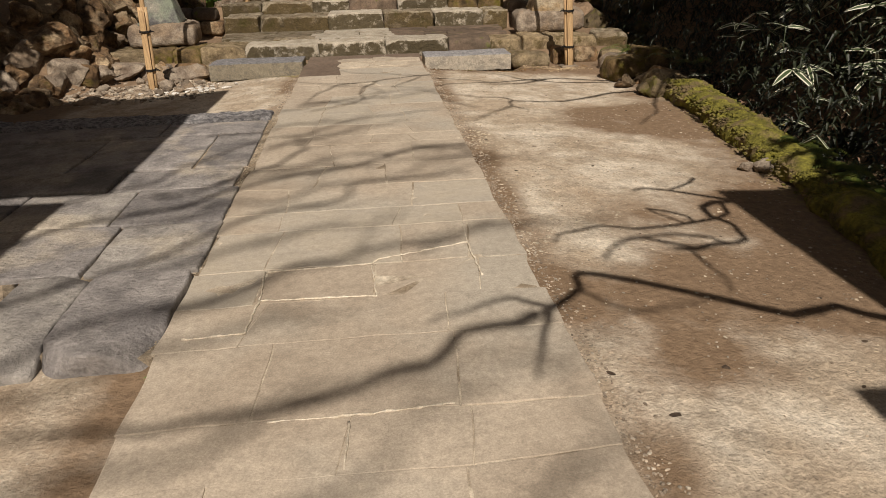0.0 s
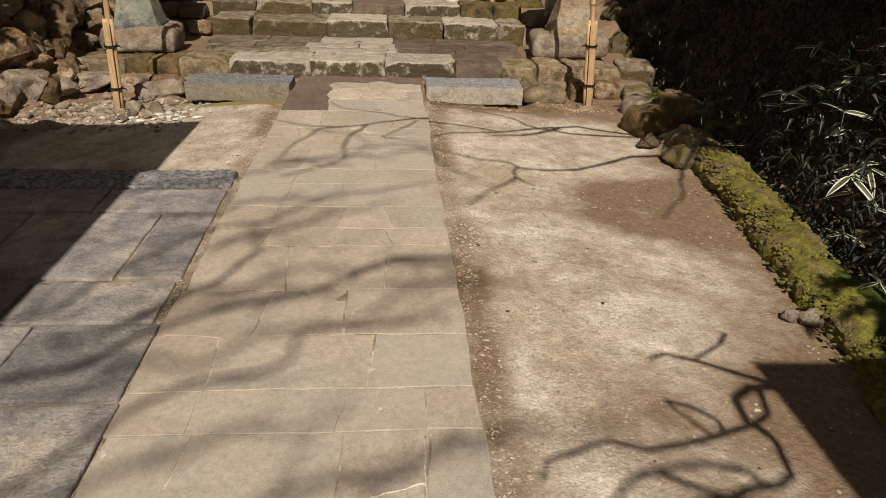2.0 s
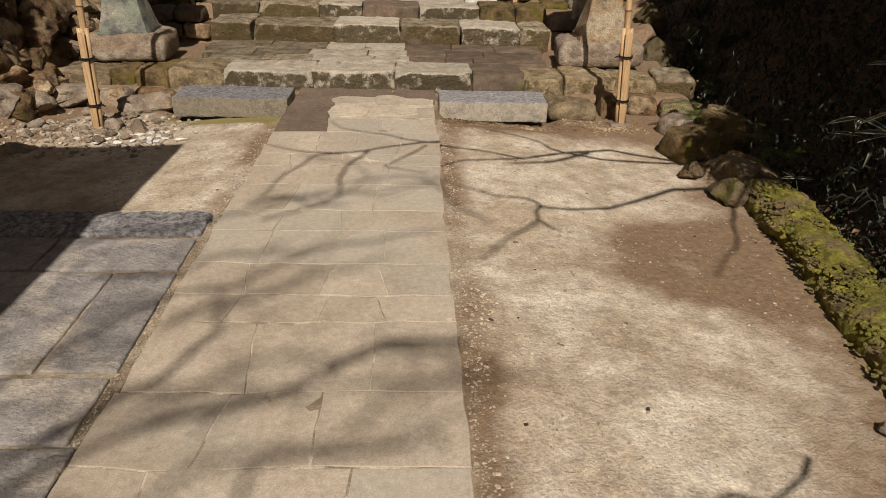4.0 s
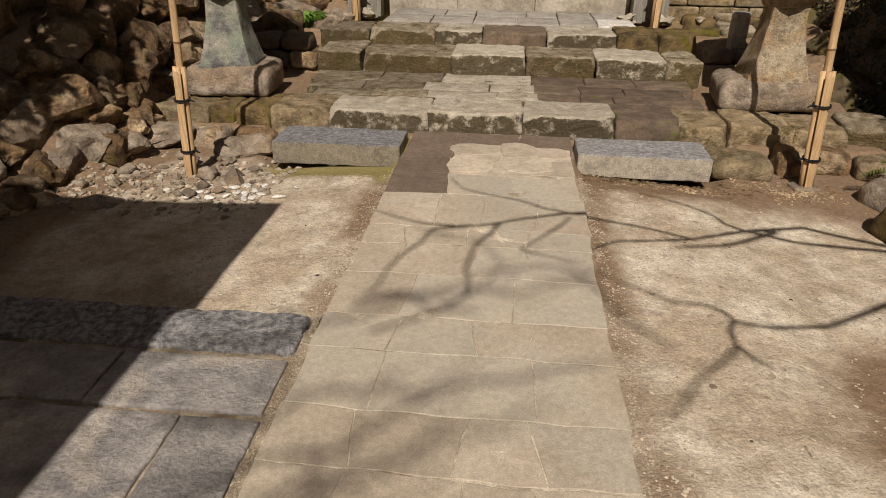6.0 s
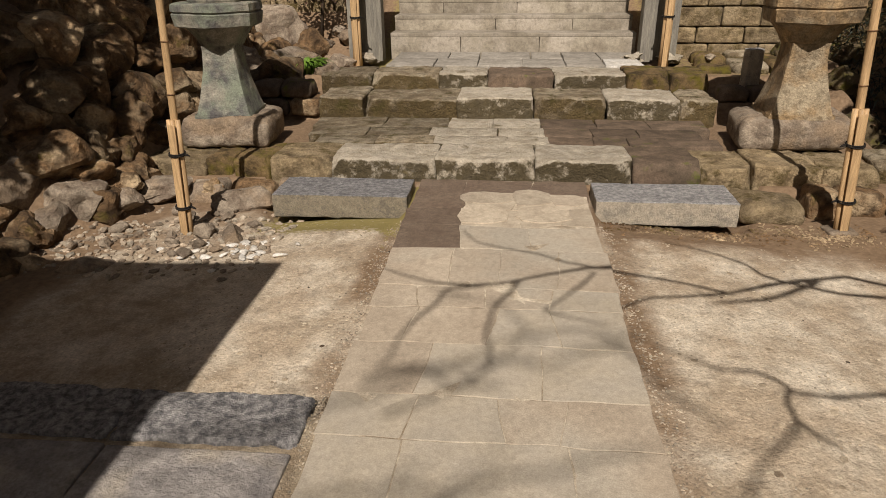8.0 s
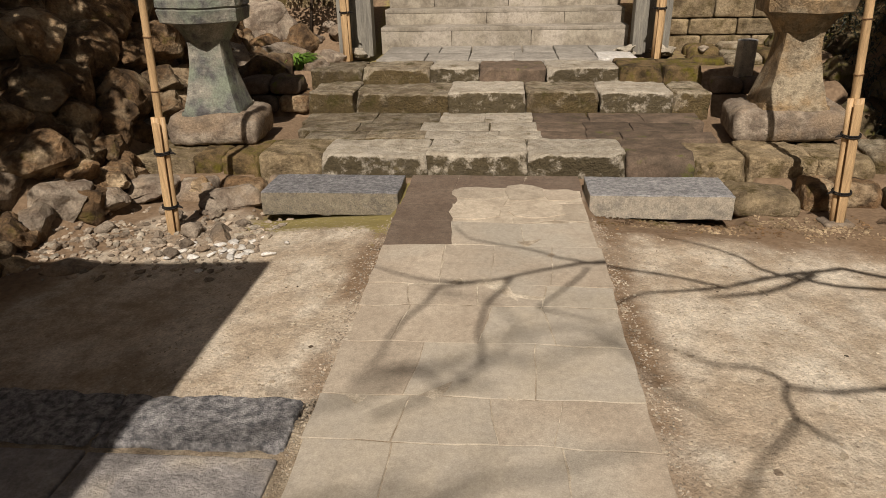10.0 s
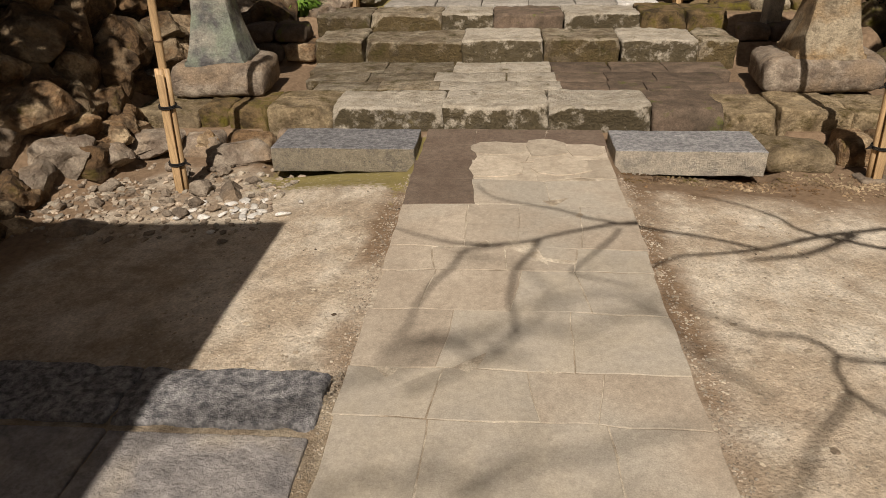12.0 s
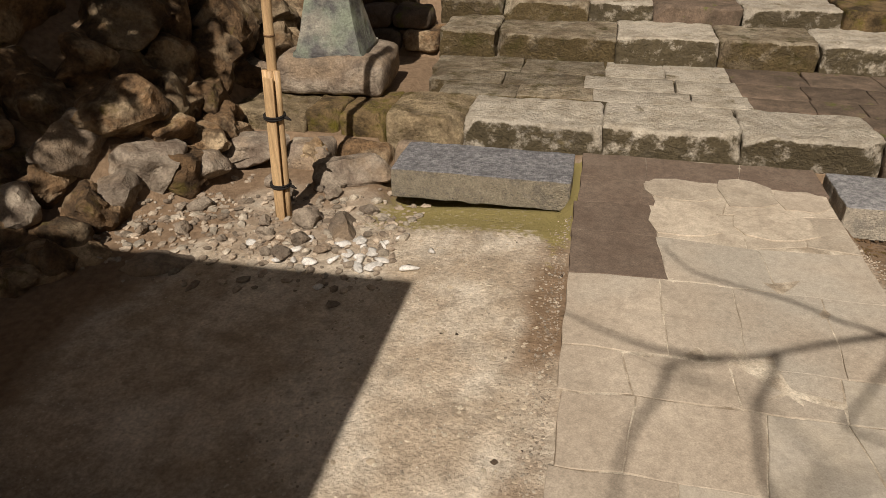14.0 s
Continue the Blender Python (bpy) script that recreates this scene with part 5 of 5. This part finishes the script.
fork = (3.9, -9.2, 2.2)
plum = [
    bough(((1.86, -5.84), (1.79, -5.78), (1.57, -5.85), (1.41, -5.77), (1.19, -5.65), (0.94, -5.52), (0.86, -5.5), (0.83, -5.53), (0.82, -5.62), (0.71, -5.73), (0.62, -5.87)), 2.1, 2.5, 0.026, 0.017, 0.012, fork),
    bough(((0.62, -5.87), (0.48, -5.91), (0.34, -5.99), (0.2, -6.1), (0.0, -6.2), (-0.26, -6.26), (-0.58, -6.35), (-1.01, -6.22)), 3.4, 5.0, 0.024, 0.014, 0.05),
    bough(((0.63, -5.85), (0.56, -6.09), (0.5, -6.24)), 2.6, 3.0, 0.016, 0.006, 0.02),
    bough(((0.63, -5.83), (0.52, -5.75), (0.36, -5.81), (0.22, -5.88)), 2.8, 3.6, 0.014, 0.006, 0.02),
    bough(((0.81, -5.65), (0.89, -5.72), (0.98, -5.8), (1.15, -5.78), (1.29, -5.73)), 3.4, 3.8, 0.012, 0.007, 0.02),
    bough(((2.1, -4.66), (1.98, -4.6), (1.85, -4.54), (1.7, -4.46), (1.57, -4.42), (1.48, -4.47)), 2.0, 2.1, 0.021, 0.008, 0.012, fork),
    bough(((1.94, -4.23), (1.86, -4.33), (1.71, -4.44)), 2.1, 2.1, 0.014, 0.009, 0.01),
    bough(((1.98, -4.62), (1.86, -4.64), (1.77, -4.72), (1.75, -4.85), (1.8, -4.92), (1.81, -4.98), (1.78, -5.13), (1.7, -5.19), (1.6, -5.21), (1.48, -5.25), (1.41, -5.22), (1.26, -5.14), (1.15, -5.18), (1.06, -5.27), (1.01, -5.37)), 2.1, 3.0, 0.023, 0.010, 0.012),
    bough(((1.90, -4.66), (1.87, -4.80), (1.77, -4.88), (1.6, -4.94), (1.44, -4.99), (1.26, -5.04), (1.12, -4.99), (0.97, -5.06), (0.88, -5.09), (0.84, -5.18)), 2.1, 2.7, 0.016, 0.008, 0.012),
    bough(((1.62, -4.92), (1.63, -4.85), (1.55, -4.78), (1.45, -4.75), (1.48, -4.82), (1.56, -4.94)), 2.2, 2.3, 0.013, 0.007, 0.008),
    bough(((1.65, -5.21), (1.61, -5.12), (1.46, -5.09), (1.32, -5.11), (1.2, -5.14), (1.11, -5.22)), 3.0, 3.4, 0.014, 0.009, 0.012),
    bough(((1.43, -5.26), (1.44, -5.45), (1.45, -5.56), (1.42, -5.68)), 2.9, 3.3, 0.012, 0.006, 0.02),
    bough(((1.56, -5.22), (1.47, -5.27), (1.36, -5.26)), 2.6, 2.7, 0.018, 0.012, 0.01)]
tree_from("bare gnarled old plum tree with crooked branches", [(4.2, -9.6, -0.3), (4.0, -9.4, 1.2), fork], plum, 3, 0)
fork = (4.1, -5.2, 3.2)
spread = [
    bough(((3.1, -1.25), (2.11, -0.76), (1.84, -0.88), (1.57, -1.0), (1.31, -1.17), (1.09, -1.24), (0.84, -1.31), (0.66, -1.44)), 2.4, 2.8, 0.022, 0.009, 0.012, fork),
    bough(((1.9, -0.89), (1.71, -1.03), (1.49, -1.2), (1.31, -1.26), (1.17, -1.31)), 3.0, 3.1, 0.024, 0.008, 0.012),
    bough(((2.6, -1.05), (1.98, -1.02), (1.69, -0.94), (1.59, -0.87), (1.55, -0.74), (1.43, -0.63), (1.29, -0.55), (1.09, -0.48)), 2.4, 2.9, 0.02, 0.006, 0.012, fork),
    bough(((3.1, -1.5), (2.65, -1.56), (2.39, -1.58), (2.07, -1.81), (1.76, -2.02), (1.47, -2.1), (1.29, -2.08)), 2.5, 2.9, 0.032, 0.010, 0.02, fork),
    bough(((1.3, -2.06), (1.25, -2.16), (1.24, -2.28), (1.29, -2.36), (1.36, -2.42)), 3.2, 3.4, 0.016, 0.009, 0.02),
    bough(((1.24, -2.3), (1.1, -2.5), (0.99, -2.64), (0.83, -2.85)), 4.2, 4.6, 0.018, 0.008, 0.03),
    bough(((1.29, -2.04), (1.19, -1.95), (1.02, -1.95), (0.78, -1.8)), 3.3, 3.7, 0.013, 0.005, 0.02),
    bough(((2.85, -1.56), (2.62, -2.1), (2.4, -2.54), (2.15, -2.86)), 3.3, 3.6, 0.018, 0.007, 0.05),
    bough(((0.69, -0.98), (0.53, -1.06), (0.28, -1.16), (0.04, -1.29), (-0.13, -1.32), (-0.33, -1.3), (-0.51, -1.23), (-0.68, -1.09)), 3.0, 3.3, 0.015, 0.006, 0.012),
    bough(((1.3, -1.15), (0.69, -0.99), (0.59, -1.06), (0.42, -0.99), (0.25, -0.87), (0.06, -0.81), (-0.13, -0.71), (-0.23, -0.52)), 2.8, 3.3, 0.013, 0.005, 0.012),
    bough(((-0.08, -1.3), (-0.27, -1.38), (-0.39, -1.7), (-0.44, -1.92), (-0.51, -2.15)), 4.0, 4.8, 0.015, 0.008, 0.03),
    bough(((-0.56, -2.19), (-0.33, -2.17), (-0.15, -2.18), (0.05, -2.24)), 6.6, 7.0, 0.018, 0.010, 0.10),
    bough(((0.56, -1.1), (0.37, -1.43), (0.26, -1.57), (0.38, -1.63), (0.56, -1.72)), 3.6, 4.0, 0.012, 0.005, 0.02),
    bough(((0.12, -1.26), (0.0, -1.59), (-0.03, -1.84), (-0.02, -2.12), (-0.12, -2.19)), 3.8, 4.8, 0.015, 0.009, 0.03)]
tree_from("bare tree with long spreading branches over the walkway", [(4.6, -5.6, 0.2), (4.4, -5.4, 2.0), fork], spread, 5, 0)
fork = (-3.6, -14.0, 7.6)
high = [
    bough(((-1.6, -4.9), (-1.05, -4.5), (-0.66, -4.27), (-0.2, -3.98), (0.35, -3.76), (0.66, -3.67)), 6.0, 6.6, 0.023, 0.014, 0.12, fork),
    bough(((-1.3, -4.1), (-0.7, -3.3), (0.0, -2.9), (0.6, -2.6)), 7.0, 7.4, 0.020, 0.010, 0.15, fork),
    bough(((-1.5, -5.6), (-0.44, -4.77), (0.0, -4.37), (0.6, -4.3)), 6.2, 6.8, 0.023, 0.012, 0.15, fork),
    bough(((-0.9, -4.3), (-0.5, -3.92), (-0.36, -3.56), (-0.46, -3.24)), 5.6, 6.0, 0.020, 0.010, 0.06),
    bough(((-1.2, -6.0), (-0.2, -5.3), (0.4, -5.2), (0.8, -4.9)), 6.0, 6.4, 0.020, 0.010, 0.15, fork)]
high += [
    bough(((0.64, -3.65), (0.35, -3.7), (0.05, -3.9), (-0.3, -4.2)), 5.8, 6.2, 0.018, 0.010, 0.08),
    bough(((-0.4, -2.5), (-0.1, -2.2), (0.13, -1.8), (0.02, -1.55), (-0.32, -1.45)), 6.5, 7.0, 0.013, 0.006, 0.1),
    bough(((0.9, -2.3), (0.5, -1.9), (0.1, -1.8), (-0.25, -2.1)), 7.0, 7.4, 0.013, 0.006, 0.12),
    bough(((-0.9, -6.9), (-0.3, -6.7), (0.3, -6.8), (0.7, -6.5)), 6.5, 6.9, 0.022, 0.012, 0.12)]
rg = random.Random(23)
for i in range(11):
    y = -6.9 + 0.42 * i
    x = rg.uniform(-1.3, -0.6)
    sl = rg.uniform(0.25, 0.7)
    high.append(bough([(x + 0.5 * k, y + sl * 0.5 * k + rg.uniform(-0.08, 0.08)) for k in range(rg.choice((3, 4, 5)))], rg.uniform(7.0, 9.5), rg.uniform(7.5, 9.5), 0.022, 0.009, 0.15))
tree_from("tall bare tree with high branches", [(-4.6, -14.5, -0.2), (-4.3, -14.2, 3.5), fork], high, 9, 5)


def evergreen(x, y, z, crown, n, seed, label):
    """A leafy tree: (cx, cy, cz, rx, ry, rz) for each bough of the crown."""
    root = new("shade_evergreen")
    root.matrix_basis = pose(x, y, z)
    tagged(root, label, "tree")
    r = random.Random(seed)
    part("trunk", tube([(0, 0, -0.4), (0.05, 0.03, 1.5), (0.0, 0.1, 3.2), (0.05, 0.1, 4.6)], [0.2, 0.17, 0.14, 0.08], 12, 0.2, seed), M_BARK, root)
    spots = []
    for cx, cy, cz, rx, ry, rz, *thin in crown:
        tw, tr = limb([(0, 0.1, 3.0), ((cx - x) * 0.5, (cy - y) * 0.5, (cz - z) * 0.9), (cx - x, cy - y, cz - z)], 0.07, 0.02, seed, 0.15)
        part("branch", tube(tw, tr, 7), M_BARK, root)
        for _ in range(int(n * (thin[0] if thin else 1))):
            v = Vector((r.gauss(0, 1), r.gauss(0, 1), r.gauss(0, 1))).normalized() * r.uniform(0.3, 1.0) ** 0.5
            k = 1 + 0.35 * noise.noise(v * 2.5 + Vector((cx, cy, cz)))
            spots.append((cx - x + v.x * rx * k, cy - y + v.y * ry * k, cz - z + v.z * rz * k))
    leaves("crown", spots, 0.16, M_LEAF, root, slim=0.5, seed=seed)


# Both trees are unseen, added so that their crowns shade the two banks.
evergreen(7.2, -4.5, 0.6, ((4.45, -5.2, 3.2, 0.7, 1.6, 0.5, 0.3), (4.35, -7.6, 3.2, 0.75, 1.6, 0.5), (4.35, -2.9, 3.2, 0.75, 1.3, 0.5), (4.6, -0.8, 3.3, 0.75, 1.3, 0.5), (3.9, -1.2, 3.2, 0.5, 1.3, 0.4, 0.2), (2.95, -7.3, 2.7, 0.5, 1.0, 0.25, 0.035), (3.5, -3.9, 3.2, 0.4, 1.0, 0.4, 0.04), (2.9, -8.35, 3.2, 0.33, 0.95, 0.3, 0.12), (3.05, -4.1, 3.2, 0.35, 0.45, 0.3, 0.03), (4.15, -0.5, 3.4, 0.7, 1.5, 0.4, 0.5), (5.2, -4.6, 3.3, 1.3, 2.0, 0.7), (5.3, -7.4, 3.4, 1.5, 2.0, 0.7), (5.4, -2.0, 3.4, 1.4, 1.8, 0.7), (5.6, 0.6, 3.5, 1.4, 1.6, 0.7)), 8000, 7, "unseen broad evergreen tree added to shade the bank")
evergreen(-6.6, -3.0, 0.6, ((-5.0, -2.6, 3.4, 1.2, 1.3, 0.6, 0.55), (-4.9, -0.6, 3.6, 1.1, 1.2, 0.6), (-4.6, -4.2, 3.4, 1.1, 1.0, 0.5), (-3.75, -2.4, 3.4, 0.65, 1.3, 0.4, 0.28), (-3.9, -0.9, 3.7, 0.7, 1.0, 0.4, 0.22), (-4.6, 0.6, 3.9, 0.9, 0.8, 0.4, 0.45), (-4.4, -0.6, 3.6, 0.6, 0.9, 0.4, 0.7), (-3.3, 0.2, 3.6, 0.6, 0.7, 0.3, 0.14)), 5200, 8, "unseen broad evergreen tree added to shade the rock bank")

def fan_palm(x, y, marks):
    """An unseen slim palm added for its striped shade: round leaves split into narrow blades, held out over the kerb.
    marks: where each leaf's shade falls, its height and spread.
    """
    root = thing("fan_palm", x, y, 0.3, "unseen slim palm with split leaves, added to cast striped shade", "palm")
    part("trunk", tube([(0, 0, -0.3), (0.04, 0.02, 0.8), (0.0, 0.05, 1.7)], [0.07, 0.06, 0.05], 10, 0.3, 4), M_BARK, root)
    r = random.Random(12)
    for mx, my, h, size, turn in marks:
        c = Vector(A(mx, my, h)) - Vector((x, y, 0.3))
        pts, rad = limb([(0, 0.05, 1.6), tuple(Vector((0, 0.05, 2.2)).lerp(c, 0.5)), tuple(c)], 0.012, 0.007, 5, 0.02)
        stalk = part("leaf_stalk", tube(pts, rad, 6), M_LEAF, root)
        bm = bmesh.new()
        for k in range(20):
            a = turn + radians(-125 + 250 * k / 19)
            d = Vector((math.cos(a), math.sin(a), -0.12))
            u, q = Vector((-d.y, d.x, 0)), size * r.uniform(0.85, 1.1)
            vs = [bm.verts.new(c + d * q * t + u * w - Vector((0, 0, q * 0.3 * t * t))) for t, w in ((0.03, -0.004), (0.45, -0.016), (1.0, 0.0), (0.45, 0.016), (0.03, 0.004))]
            bm.faces.new(vs)
        part("blades", bm, M_LEAF, root)


fan_palm(3.9, -4.2, ((2.95, -0.98, 2.0, 0.48, 3.2), (3.0, -1.45, 2.1, 0.40, 3.6), (3.15, -0.45, 2.2, 0.42, 2.8)))

# ---- unseen roofs, added behind the walker to shade the ground ----


def shade_roof(name, label, x0, x1, y0, y1, z, posts):
    root = thing(name, 0, 0, 0, label, "building", kind="structure")
    part("roof", block(x1 - x0, y1 - y0, 0.14, 0.01, 0.0, 3, 0.8), M_TIMBER, root, at=pose((x0 + x1) / 2, (y0 + y1) / 2, z))
    for k, (px, py) in enumerate(posts):
        part("post", block(0.15, 0.15, z + 0.2, 0.01, 0.0, k, 0.8), M_TIMBER, root, at=pose(px, py, -0.2))


def eave(x0, x1, y0, y1, h):
    """Plan limits of a roof h metres up for the shade limits given."""
    a, b = A(x0, y0, h), A(x1, y1, h)
    return a[0], b[0], a[1], b[1]


x0, x1, y0, y1 = eave(-7.0, -1.35, -4.12, -0.99, 3.0)
shade_roof("shade_roof_1", "unseen dark timber roof added to shade the left ground", x0, x1, y0, y1, 2.93, ((x0 + 0.3, y0 + 0.2), (x0 + 0.3, y1 - 0.3)))
x0, x1, y0, y1 = eave(-7.0, -1.52, -6.0, -4.38, 3.0)
shade_roof("shade_roof_2", "unseen dark timber roof added to shade the left ground", x0, x1, y0, y1, 2.93, ((x0 + 0.3, y0 + 0.2), (x0 + 0.3, y1 - 0.2)))
x0, x1, y0, y1 = eave(1.97, 2.56, -6.15, -4.50, 3.0)
shade_roof("shade_roof_3", "unseen dark timber roof added to shade the right ground", x0, x1, y0, y1, 2.93, ((x0 + 0.3, y0 + 0.2),))
x0, x1, y0, y1 = eave(1.46, 5.2, -9.0, -6.3, 3.0)
shade_roof("shade_roof_4", "unseen dark timber roof added to shade the right ground", x0, x1, y0, y1, 2.93, ((x1 - 0.2, y0 + 0.2), (x1 - 0.2, y1 - 0.2)))
